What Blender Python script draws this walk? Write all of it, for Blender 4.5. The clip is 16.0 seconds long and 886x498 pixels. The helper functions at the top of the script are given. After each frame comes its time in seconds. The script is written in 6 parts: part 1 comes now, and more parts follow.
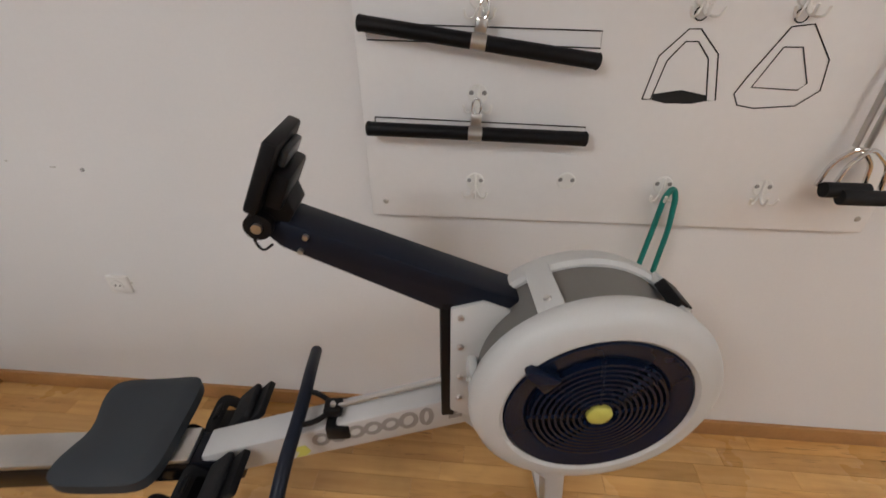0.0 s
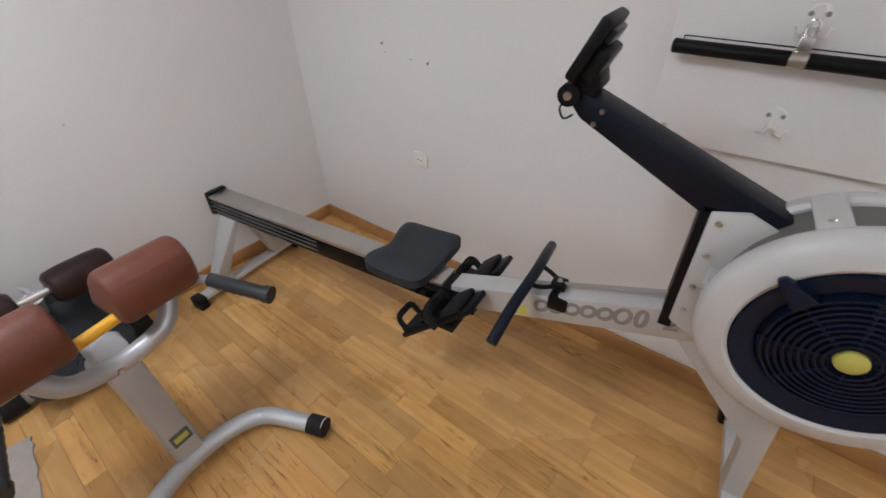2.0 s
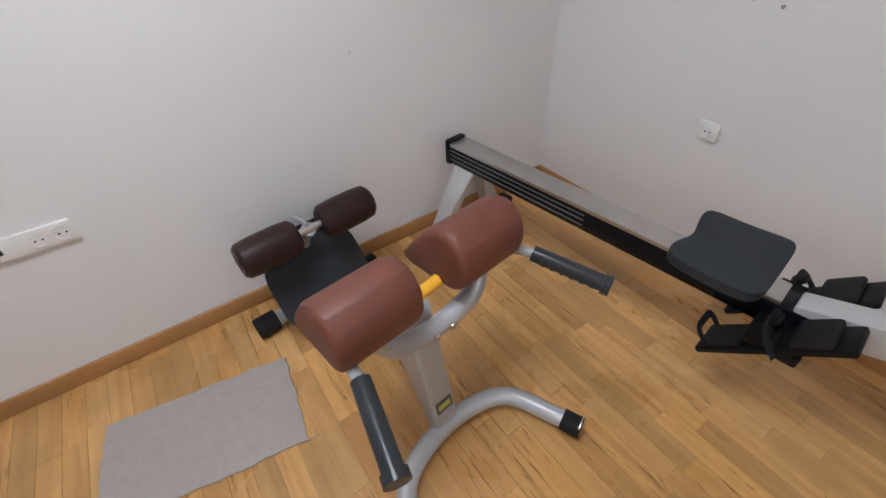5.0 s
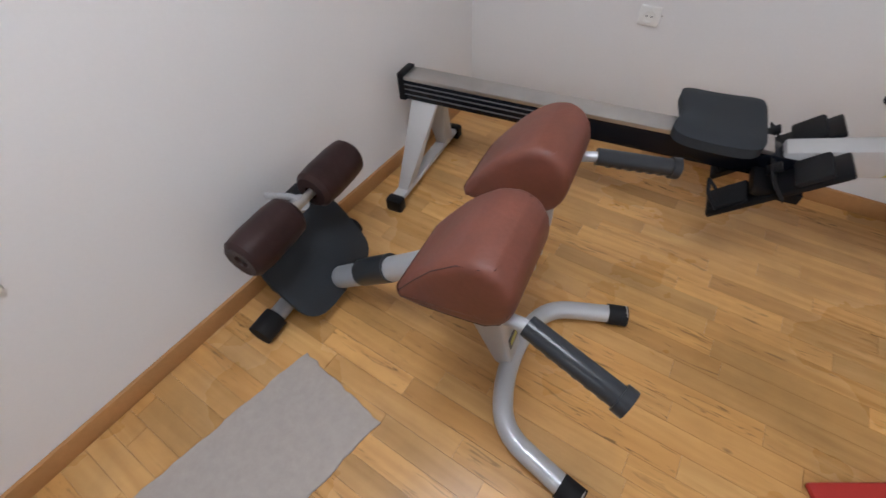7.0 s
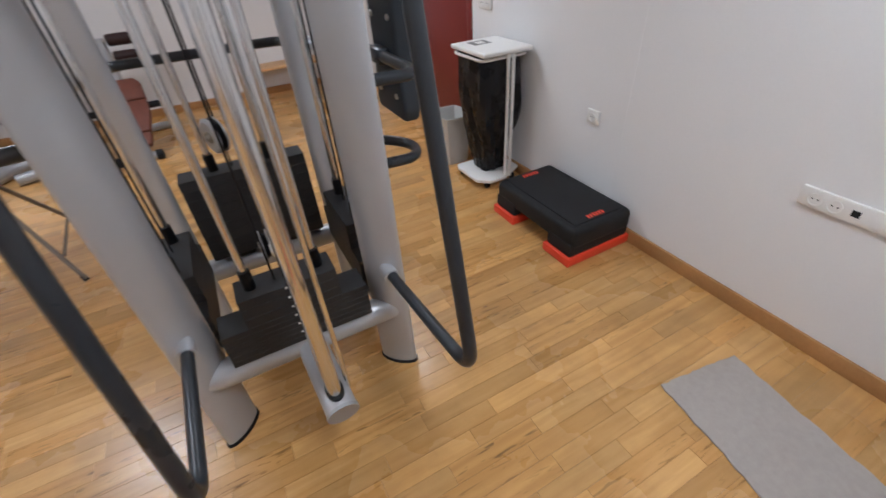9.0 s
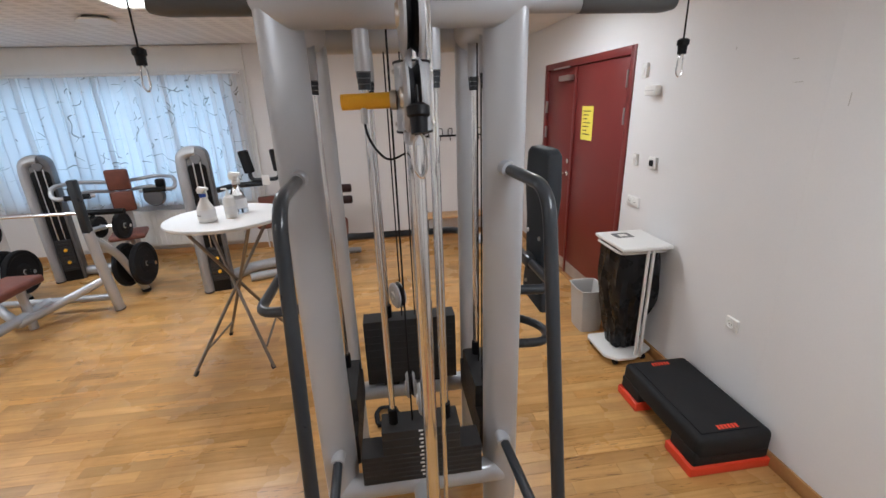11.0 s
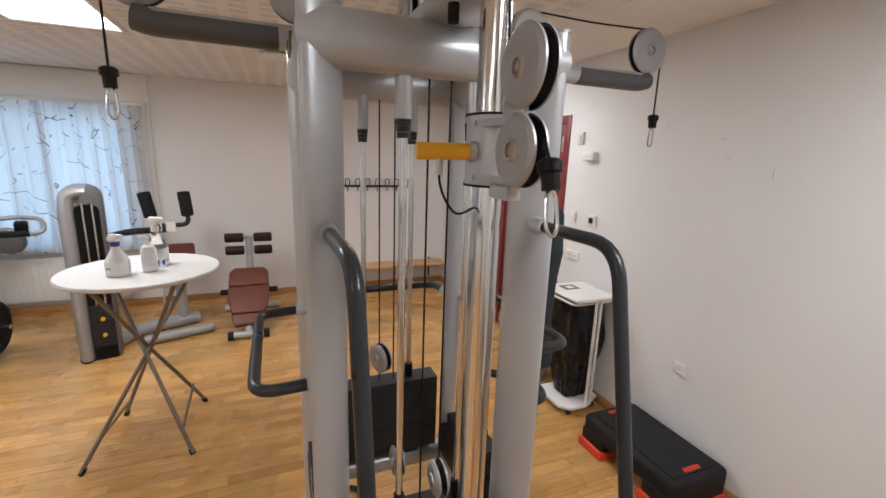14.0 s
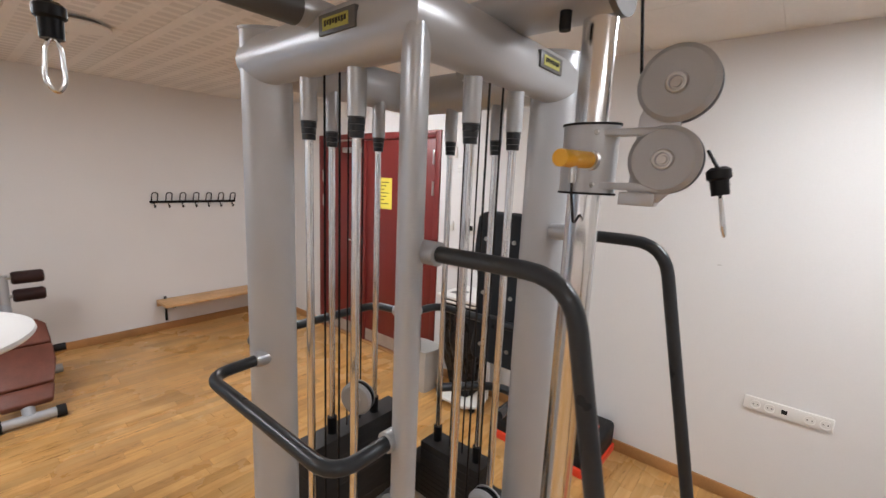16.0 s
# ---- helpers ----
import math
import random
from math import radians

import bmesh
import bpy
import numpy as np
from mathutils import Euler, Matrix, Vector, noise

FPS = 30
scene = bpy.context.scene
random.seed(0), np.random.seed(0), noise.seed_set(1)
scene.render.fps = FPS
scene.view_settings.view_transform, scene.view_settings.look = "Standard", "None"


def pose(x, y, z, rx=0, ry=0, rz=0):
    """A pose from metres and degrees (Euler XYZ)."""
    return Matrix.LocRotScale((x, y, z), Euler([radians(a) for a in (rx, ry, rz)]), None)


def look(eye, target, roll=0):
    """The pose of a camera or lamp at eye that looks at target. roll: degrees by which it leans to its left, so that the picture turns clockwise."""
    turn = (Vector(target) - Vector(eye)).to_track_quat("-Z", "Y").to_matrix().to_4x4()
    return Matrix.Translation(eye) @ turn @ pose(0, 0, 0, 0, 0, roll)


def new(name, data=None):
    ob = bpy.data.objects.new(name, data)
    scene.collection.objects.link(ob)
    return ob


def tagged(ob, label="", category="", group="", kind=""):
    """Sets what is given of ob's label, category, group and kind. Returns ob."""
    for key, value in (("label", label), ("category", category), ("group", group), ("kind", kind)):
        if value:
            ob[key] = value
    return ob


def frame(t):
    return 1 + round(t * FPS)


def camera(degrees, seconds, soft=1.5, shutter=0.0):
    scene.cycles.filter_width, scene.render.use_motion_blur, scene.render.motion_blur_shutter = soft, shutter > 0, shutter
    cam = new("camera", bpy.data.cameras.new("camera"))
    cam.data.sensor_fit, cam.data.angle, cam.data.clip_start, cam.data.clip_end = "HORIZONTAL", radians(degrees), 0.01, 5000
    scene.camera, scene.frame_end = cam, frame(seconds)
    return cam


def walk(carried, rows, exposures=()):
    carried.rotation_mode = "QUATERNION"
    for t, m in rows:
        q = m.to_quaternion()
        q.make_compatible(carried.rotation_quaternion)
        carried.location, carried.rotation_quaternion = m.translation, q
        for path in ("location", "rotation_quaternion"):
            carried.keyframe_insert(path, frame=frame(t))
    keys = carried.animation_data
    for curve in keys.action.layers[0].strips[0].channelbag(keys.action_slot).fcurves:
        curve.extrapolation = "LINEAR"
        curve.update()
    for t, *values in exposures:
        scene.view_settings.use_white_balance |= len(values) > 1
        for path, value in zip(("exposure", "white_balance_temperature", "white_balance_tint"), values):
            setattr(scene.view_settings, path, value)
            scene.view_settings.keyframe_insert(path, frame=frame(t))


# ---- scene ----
cam = camera(92.8, 16.0, shutter=0.25)
PATH = [
    (0, (2.089, -1.104, 1.502), (1.935, 0.576, 0.428), -0.3),
    (0.5, (2.085, -1.282, 1.477), (1.859, 0.363, 0.363), 0.0),
    (1, (2.098, -1.408, 1.467), (1.796, 0.214, 0.336), -0.7),
    (1.5, (2.086, -1.436, 1.452), (1.384, 0.044, 0.304), -3.7),
    (2, (2.086, -1.388, 1.422), (1.057, -0.141, 0.246), -1.9),
    (2.5, (2.072, -1.365, 1.395), (0.853, -0.324, 0.199), -2.5),
    (3, (2.012, -1.421, 1.394), (0.652, -0.609, 0.172), -3.7),
    (3.5, (1.91, -1.51, 1.396), (0.497, -0.805, 0.169), -4.0),
    (3.7, (1.868, -1.545, 1.393), (0.439, -0.872, 0.167), -3.5),
    (5.8, (1.271, -1.802, 1.321), (0.313, -0.772, -0.1), -4.5),
    (6, (1.223, -1.842, 1.309), (0.369, -0.764, -0.144), -5.1),
    (6.5, (1.152, -1.921, 1.292), (0.471, -0.784, -0.207), -2.2),
    (7, (1.155, -1.961, 1.291), (0.381, -0.901, -0.218), -3.8),
    (7.5, (1.183, -1.979, 1.316), (-0.072, -1.506, -0.168), -4.2),
    (8, (1.365, -1.949, 1.332), (-0.002, -2.444, -0.042), -4.5),
    (8.5, (1.59, -1.981, 1.344), (0.508, -3.075, 0.065), -4.9),
    (9.5, (1.784, -1.751, 1.534), (1.275, -3.367, 0.472), -3.1),
    (10, (1.766, -1.675, 1.629), (1.475, -3.45, 0.754), -2.5),
    (10.2, (1.748, -1.647, 1.658), (1.518, -3.461, 0.847), -2.0),
    (12.3, (1.935, -1.633, 1.842), (1.605, -3.535, 1.318), 0.6),
    (12.5, (1.965, -1.627, 1.844), (1.571, -3.523, 1.345), 0.9),
    (13, (2.039, -1.612, 1.819), (1.528, -3.491, 1.359), 0.9),
    (13.5, (2.099, -1.682, 1.775), (1.504, -3.539, 1.332), 1.2),
    (14, (2.161, -1.837, 1.755), (1.435, -3.651, 1.326), 1.9),
    (14.5, (2.25, -1.906, 1.76), (1.344, -3.641, 1.351), 2.9),
    (15, (2.467, -2.017, 1.758), (1.335, -3.621, 1.378), 3.5),
    (15.5, (2.612, -2.136, 1.755), (1.248, -3.553, 1.392), 3.5),
    (16, (2.703, -2.336, 1.714), (1.186, -3.596, 1.381), 2.5),
]
TURN_ROW = (9, pose(1.724, -1.845, 1.427, 52.76, 3.39, 151.36))
walk(cam, sorted([(t, look(eye, target, roll)) for t, eye, target, roll in PATH] + [TURN_ROW], key=lambda row: row[0]),
     [(0, -0.12, 6350, 9), (1.5, -0.03, 6000, 8), (3.5, -0.05, 5900, 8), (6, 0.0, 5800, 9), (7.5, 0.0, 5800, 9), (8, -0.07, 5800, 9), (8.6, 0.0, 5700, 8), (9.5, -0.02, 5700, 8), (10.2, -0.04, 5850, 8), (12.5, 0.13, 6100, 8), (14, 0.05, 6300, 9), (15.5, 0.19, 6150, 9), (16, 0.15, 6200, 9)])

# ---- light ----
CEIL, FAR, RIGHT = 2.48, -7.3, 6.5
PLAIN_EDGE = 0.75
world = bpy.data.worlds.new("daylight")
scene.world = world
world.use_nodes = True
_sky = world.node_tree.nodes.new("ShaderNodeTexSky")
_sky.sky_type, _sky.sun_disc = "NISHITA", False
_sky.sun_elevation, _sky.sun_rotation = radians(35), radians(20)
world.node_tree.links.new(_sky.outputs[0], world.node_tree.nodes["Background"].inputs[0])
world.node_tree.nodes["Background"].inputs[1].default_value = 0.12
sun = new("sun", bpy.data.lights.new("sun", "SUN"))
sun.data.energy, sun.data.angle, sun.data.color = 2.0, radians(0.5), (1, 0.95, 0.88)
sun.matrix_world = look((5, 6, 5.5), (3, 0.5, 0))
# First two are the room's own; last four are unseen, added as fill.
PANELS = [(0.9, -5.0), (3.3, -5.0), (5.6, -5.0), (1.0, -1.8), (3.6, -1.5), (5.8, -1.5)]
PANEL_WATTS = dict(zip(PANELS, (18, 23, 27, 22, 7, 16)))
for px, py in PANELS:
    lamp = new("panel_or_fill_lamp", bpy.data.lights.new("panel_or_fill_lamp", "AREA"))
    lamp.data.shape, lamp.data.size, lamp.data.size_y = "RECTANGLE", 0.56, 0.7
    lamp.data.energy, lamp.data.color = PANEL_WATTS[(px, py)], (0.97, 0.97, 1.0)
    lamp.matrix_world = look((px, py, CEIL - 0.03), (px, py - 0.0001, 0))
day = new("window_daylight", bpy.data.lights.new("window_daylight", "AREA"))
day.data.shape, day.data.size, day.data.size_y = "RECTANGLE", 2.7, 1.4
day.data.energy, day.data.color = 25, (0.50, 0.74, 1.0)
day.matrix_world = look((4.9, FAR - 0.32, 1.4), (4.9, 0, 1.4))


# ---- materials ----
def mat(name, color, rough=0.5, metal=0.0, vary=0.08, scale=6.0, bump=0.0, grain=120.0, coat=0.0, rvary=0.08):
    """A surface with broad and fine variation of its colour and gloss, and fine relief."""
    m = bpy.data.materials.new(name)
    m.use_nodes = True
    n, k = m.node_tree.nodes, m.node_tree.links
    b = n["Principled BSDF"]
    tc = n.new("ShaderNodeTexCoord")
    big, fine = n.new("ShaderNodeTexNoise"), n.new("ShaderNodeTexNoise")
    big.inputs["Scale"].default_value, big.inputs["Detail"].default_value = scale, 4
    fine.inputs["Scale"].default_value, fine.inputs["Detail"].default_value = grain, 2
    for t in (big, fine):
        k.new(tc.outputs["Object"], t.inputs["Vector"])
    mixed = n.new("ShaderNodeMath")
    mixed.operation = "MULTIPLY_ADD"
    k.new(fine.outputs["Fac"], mixed.inputs[0])
    mixed.inputs[1].default_value = 0.35
    k.new(big.outputs["Fac"], mixed.inputs[2])
    ramp = n.new("ShaderNodeMapRange")
    ramp.inputs["From Min"].default_value, ramp.inputs["From Max"].default_value = 0.4, 0.95
    ramp.inputs["To Min"].default_value, ramp.inputs["To Max"].default_value = 1 - vary, 1 + vary
    k.new(mixed.outputs[0], ramp.inputs["Value"])
    mul = n.new("ShaderNodeVectorMath")
    mul.operation = "SCALE"
    mul.inputs[0].default_value = color
    k.new(ramp.outputs[0], mul.inputs["Scale"])
    k.new(mul.outputs[0], b.inputs["Base Color"])
    rr = n.new("ShaderNodeMapRange")
    rr.inputs["To Min"].default_value, rr.inputs["To Max"].default_value = max(0.03, rough - rvary), min(1, rough + rvary)
    k.new(big.outputs["Fac"], rr.inputs["Value"])
    k.new(rr.outputs[0], b.inputs["Roughness"])
    b.inputs["Metallic"].default_value = metal
    b.inputs["Specular IOR Level"].default_value = 0.2 if max(color) < 0.06 else 0.5
    b.inputs["Coat Weight"].default_value = coat
    if bump:
        bp = n.new("ShaderNodeBump")
        bp.inputs["Strength"].default_value, bp.inputs["Distance"].default_value = bump, 0.002
        k.new(mixed.outputs[0], bp.inputs["Height"])
        k.new(bp.outputs[0], b.inputs["Normal"])
    return m


def wood(name, light, dark, per, rough=0.34):
    """Oak along x. per: 'object' or 'island', by which each stave takes its own tone."""
    m = bpy.data.materials.new(name)
    m.use_nodes = True
    n, k = m.node_tree.nodes, m.node_tree.links
    b = n["Principled BSDF"]
    geo = n.new("ShaderNodeNewGeometry")
    if per == "object":
        rnd = n.new("ShaderNodeObjectInfo").outputs["Random"]
    else:
        rnd = geo.outputs["Random Per Island"]
    off = n.new("ShaderNodeVectorMath")
    off.operation = "MULTIPLY_ADD"
    comb = n.new("ShaderNodeCombineXYZ")
    for i in range(3):
        k.new(rnd, comb.inputs[i])
    k.new(comb.outputs[0], off.inputs[0])
    off.inputs[1].default_value = (37, 19, 11)
    k.new(geo.outputs["Position"], off.inputs[2])
    mp = n.new("ShaderNodeMapping")
    mp.inputs["Scale"].default_value = (0.9, 10, 10)
    k.new(off.outputs[0], mp.inputs[0])
    fine = n.new("ShaderNodeTexNoise")
    fine.inputs["Scale"].default_value, fine.inputs["Detail"].default_value, fine.inputs["Distortion"].default_value = 3.0, 5, 0.7
    k.new(mp.outputs[0], fine.inputs["Vector"])
    mp2 = n.new("ShaderNodeMapping")
    mp2.inputs["Scale"].default_value = (0.55, 7, 7)
    k.new(off.outputs[0], mp2.inputs[0])
    rings = n.new("ShaderNodeTexWave")
    rings.bands_direction = "Y"
    rings.inputs["Scale"].default_value, rings.inputs["Distortion"].default_value, rings.inputs["Detail"].default_value = 1.1, 7, 3
    k.new(mp2.outputs[0], rings.inputs["Vector"])
    sm = n.new("ShaderNodeMath")
    sm.operation = "MULTIPLY_ADD"
    k.new(rings.outputs["Fac"], sm.inputs[0])
    figure = n.new("ShaderNodeMath")
    figure.operation = "MULTIPLY"
    k.new(rnd, figure.inputs[0])
    figure.inputs[1].default_value = 3.7
    fract = n.new("ShaderNodeMath")
    fract.operation = "FRACT"
    k.new(figure.outputs[0], fract.inputs[0])
    amount = n.new("ShaderNodeMapRange")
    amount.inputs["From Min"].default_value = 0.72
    amount.inputs["To Min"].default_value, amount.inputs["To Max"].default_value = 0.05, 0.5
    k.new(fract.outputs[0], amount.inputs["Value"])
    k.new(amount.outputs[0], sm.inputs[1])
    k.new(fine.outputs["Fac"], sm.inputs[2])
    cr = n.new("ShaderNodeValToRGB")
    cr.color_ramp.elements[0].position, cr.color_ramp.elements[0].color = 0.3, (*dark, 1)
    cr.color_ramp.elements[1].position, cr.color_ramp.elements[1].color = 0.8, (*light, 1)
    k.new(sm.outputs[0], cr.inputs[0])
    tone = n.new("ShaderNodeMapRange")
    tone.inputs["To Min"].default_value, tone.inputs["To Max"].default_value = 0.80, 1.15
    k.new(rnd, tone.inputs["Value"])
    sc = n.new("ShaderNodeVectorMath")
    sc.operation = "SCALE"
    k.new(cr.outputs[0], sc.inputs[0])
    k.new(tone.outputs[0], sc.inputs["Scale"])
    # each stave's own hue, from blond to orange
    hue_m, hue_f, hue = n.new("ShaderNodeMath"), n.new("ShaderNodeMath"), n.new("ShaderNodeMix")
    hue_m.operation, hue_f.operation, hue.data_type = "MULTIPLY", "FRACT", "RGBA"
    k.new(rnd, hue_m.inputs[0])
    hue_m.inputs[1].default_value = 7.31
    k.new(hue_m.outputs[0], hue_f.inputs[0])
    k.new(hue_f.outputs[0], hue.inputs["Factor"])
    hue.inputs["A"].default_value, hue.inputs["B"].default_value = (1.06, 1.06, 1.06, 1), (1.0, 0.91, 0.78, 1)
    tint = n.new("ShaderNodeVectorMath")
    tint.operation = "MULTIPLY"
    k.new(sc.outputs[0], tint.inputs[0])
    k.new(hue.outputs["Result"], tint.inputs[1])
    sc = tint
    # small dark knots
    vor = n.new("ShaderNodeTexVoronoi")
    vor.inputs["Scale"].default_value = 2.3
    vmap = n.new("ShaderNodeMapping")
    vmap.inputs["Scale"].default_value = (0.8, 1.6, 1)
    k.new(geo.outputs["Position"], vmap.inputs[0])
    k.new(vmap.outputs[0], vor.inputs["Vector"])
    kr = n.new("ShaderNodeMapRange")
    kr.inputs["From Min"].default_value, kr.inputs["From Max"].default_value = 0.012, 0.035
    kr.inputs["To Min"].default_value, kr.inputs["To Max"].default_value = 0.35, 1.0
    k.new(vor.outputs["Distance"], kr.inputs["Value"])
    kn = n.new("ShaderNodeVectorMath")
    kn.operation = "SCALE"
    k.new(sc.outputs[0], kn.inputs[0])
    k.new(kr.outputs[0], kn.inputs["Scale"])
    # open pores: short dark dashes along the grain, in some staves only
    pmap, pore = n.new("ShaderNodeMapping"), n.new("ShaderNodeTexNoise")
    pmap.inputs["Scale"].default_value = (5, 48, 48)
    k.new(off.outputs[0], pmap.inputs[0])
    k.new(pmap.outputs[0], pore.inputs["Vector"])
    pore.inputs["Scale"].default_value, pore.inputs["Detail"].default_value, pore.inputs["Distortion"].default_value = 1.6, 2, 1.2
    pr = n.new("ShaderNodeMapRange")
    pr.inputs["From Min"].default_value, pr.inputs["From Max"].default_value = 0.60, 0.70
    k.new(pore.outputs["Fac"], pr.inputs["Value"])
    which = n.new("ShaderNodeMapRange")
    which.inputs["From Min"].default_value, which.inputs["From Max"].default_value = 0.5, 0.9
    which.inputs["To Min"].default_value, which.inputs["To Max"].default_value = 0.05, 0.6
    k.new(hue_f.outputs[0], which.inputs["Value"])
    depth = n.new("ShaderNodeMath")
    depth.operation = "MULTIPLY"
    k.new(pr.outputs[0], depth.inputs[0])
    k.new(which.outputs[0], depth.inputs[1])
    keep = n.new("ShaderNodeMath")
    keep.operation = "SUBTRACT"
    keep.inputs[0].default_value = 1.0
    k.new(depth.outputs[0], keep.inputs[1])
    # trodden, slightly darker patches of the varnish
    worn = n.new("ShaderNodeTexNoise")
    worn.inputs["Scale"].default_value, worn.inputs["Detail"].default_value, worn.inputs["Roughness"].default_value = 2.6, 6, 0.62
    k.new(geo.outputs["Position"], worn.inputs["Vector"])
    wm = n.new("ShaderNodeMapRange")
    wm.inputs["From Min"].default_value, wm.inputs["From Max"].default_value = 0.30, 0.56
    wm.inputs["To Min"].default_value, wm.inputs["To Max"].default_value = 0.78, 1.03
    k.new(worn.outputs["Fac"], wm.inputs["Value"])
    both = n.new("ShaderNodeMath")
    both.operation = "MULTIPLY"
    k.new(keep.outputs[0], both.inputs[0])
    k.new(wm.outputs[0], both.inputs[1])
    final = n.new("ShaderNodeVectorMath")
    final.operation = "SCALE"
    k.new(kn.outputs[0], final.inputs[0])
    k.new(both.outputs[0], final.inputs["Scale"])
    k.new(final.outputs[0], b.inputs["Base Color"])
    wear = n.new("ShaderNodeTexNoise")
    wear.inputs["Scale"].default_value, wear.inputs["Detail"].default_value = 1.7, 5
    k.new(geo.outputs["Position"], wear.inputs["Vector"])
    wr = n.new("ShaderNodeMapRange")
    wr.inputs["To Min"].default_value, wr.inputs["To Max"].default_value = rough - 0.12, rough + 0.14
    k.new(wear.outputs["Fac"], wr.inputs["Value"])
    k.new(wr.outputs[0], b.inputs["Roughness"])
    bp = n.new("ShaderNodeBump")
    bp.inputs["Strength"].default_value, bp.inputs["Distance"].default_value = 0.12, 0.001
    k.new(sm.outputs[0], bp.inputs["Height"])
    k.new(bp.outputs[0], b.inputs["Normal"])
    return m


def ceiling_board():
    """White acoustic boards with groups of squares in a darker tone."""
    m = mat("ceiling_board", (0.83, 0.815, 0.79), 0.9, 0, 0.05, 3, 0.2, 60)
    n, k = m.node_tree.nodes, m.node_tree.links
    geo = n.new("ShaderNodeNewGeometry")
    sep = n.new("ShaderNodeSeparateXYZ")
    k.new(geo.outputs["Position"], sep.inputs[0])
    cells = []
    for axis, size, width in ((0, 0.15, 0.62), (1, 0.10, 0.6)):
        d = n.new("ShaderNodeMath")
        d.operation = "DIVIDE"
        k.new(sep.outputs[axis], d.inputs[0])
        d.inputs[1].default_value = size
        f = n.new("ShaderNodeMath")
        f.operation = "FRACT"
        k.new(d.outputs[0], f.inputs[0])
        c = n.new("ShaderNodeMath")
        c.operation = "LESS_THAN"
        k.new(f.outputs[0], c.inputs[0])
        c.inputs[1].default_value = width
        cells.append(c)
    both = n.new("ShaderNodeMath")
    both.operation = "MULTIPLY"
    k.new(cells[0].outputs[0], both.inputs[0])
    k.new(cells[1].outputs[0], both.inputs[1])
    # plain boards along the west wall
    plain = n.new("ShaderNodeMath")
    plain.operation = "GREATER_THAN"
    k.new(sep.outputs[0], plain.inputs[0])
    plain.inputs[1].default_value = PLAIN_EDGE
    masked = n.new("ShaderNodeMath")
    masked.operation = "MULTIPLY"
    k.new(both.outputs[0], masked.inputs[0])
    k.new(plain.outputs[0], masked.inputs[1])
    tone = n.new("ShaderNodeMapRange")
    tone.inputs["To Min"].default_value, tone.inputs["To Max"].default_value = 1.0, 0.86
    k.new(masked.outputs[0], tone.inputs["Value"])
    b = n["Principled BSDF"]
    old = b.inputs["Base Color"].links[0].from_socket
    s = n.new("ShaderNodeVectorMath")
    s.operation = "SCALE"
    k.new(old, s.inputs[0])
    k.new(tone.outputs[0], s.inputs["Scale"])
    k.new(s.outputs[0], b.inputs["Base Color"])
    return m


def curtain_cloth():
    """Thin white cloth with a print of broken dark twigs."""
    m = bpy.data.materials.new("curtain_cloth")
    m.use_nodes = True
    n, k = m.node_tree.nodes, m.node_tree.links
    out = n["Material Output"]
    n.remove(n["Principled BSDF"])
    tc = n.new("ShaderNodeTexCoord")
    mp = n.new("ShaderNodeMapping")
    mp.inputs["Scale"].default_value = (1, 0.15, 1)
    k.new(tc.outputs["Object"], mp.inputs[0])
    lines = None
    for seed, sc in ((0.0, 4.2), (9.0, 3.2)):
        mv = n.new("ShaderNodeVectorMath")
        mv.operation = "ADD"
        mv.inputs[1].default_value = (seed, seed, seed)
        k.new(mp.outputs[0], mv.inputs[0])
        no = n.new("ShaderNodeTexNoise")
        no.inputs["Scale"].default_value, no.inputs["Detail"].default_value = sc, 0.6
        k.new(mv.outputs[0], no.inputs["Vector"])
        a = n.new("ShaderNodeMath")
        a.operation = "SUBTRACT"
        k.new(no.outputs["Fac"], a.inputs[0])
        a.inputs[1].default_value = 0.5
        b = n.new("ShaderNodeMath")
        b.operation = "ABSOLUTE"
        k.new(a.outputs[0], b.inputs[0])
        c = n.new("ShaderNodeMath")
        c.operation = "LESS_THAN"
        k.new(b.outputs[0], c.inputs[0])
        c.inputs[1].default_value = 0.0042
        if lines is None:
            lines = c
        else:
            mx = n.new("ShaderNodeMath")
            mx.operation = "MAXIMUM"
            k.new(lines.outputs[0], mx.inputs[0])
            k.new(c.outputs[0], mx.inputs[1])
            lines = mx
    cut = n.new("ShaderNodeTexNoise")
    cut.inputs["Scale"].default_value = 9
    k.new(mp.outputs[0], cut.inputs["Vector"])
    ct = n.new("ShaderNodeMath")
    ct.operation = "GREATER_THAN"
    k.new(cut.outputs["Fac"], ct.inputs[0])
    ct.inputs[1].default_value = 0.52
    tw = n.new("ShaderNodeMath")
    tw.operation = "MULTIPLY"
    k.new(lines.outputs[0], tw.inputs[0])
    k.new(ct.outputs[0], tw.inputs[1])
    col = n.new("ShaderNodeMix")
    col.data_type = "RGBA"
    col.inputs["A"].default_value, col.inputs["B"].default_value = (0.82, 0.84, 0.86, 1), (0.30, 0.31, 0.29, 1)
    k.new(tw.outputs[0], col.inputs["Factor"])
    d, t, mix = n.new("ShaderNodeBsdfDiffuse"), n.new("ShaderNodeBsdfTranslucent"), n.new("ShaderNodeMixShader")
    mix.inputs[0].default_value = 0.55
    for s in (d, t):
        k.new(col.outputs["Result"], s.inputs["Color"])
    k.new(d.outputs[0], mix.inputs[1])
    k.new(t.outputs[0], mix.inputs[2])
    k.new(mix.outputs[0], out.inputs["Surface"])
    return m


def glass(name):
    m = bpy.data.materials.new(name)
    m.use_nodes = True
    b = m.node_tree.nodes["Principled BSDF"]
    b.inputs["Transmission Weight"].default_value, b.inputs["Roughness"].default_value = 1, 0.02
    return m


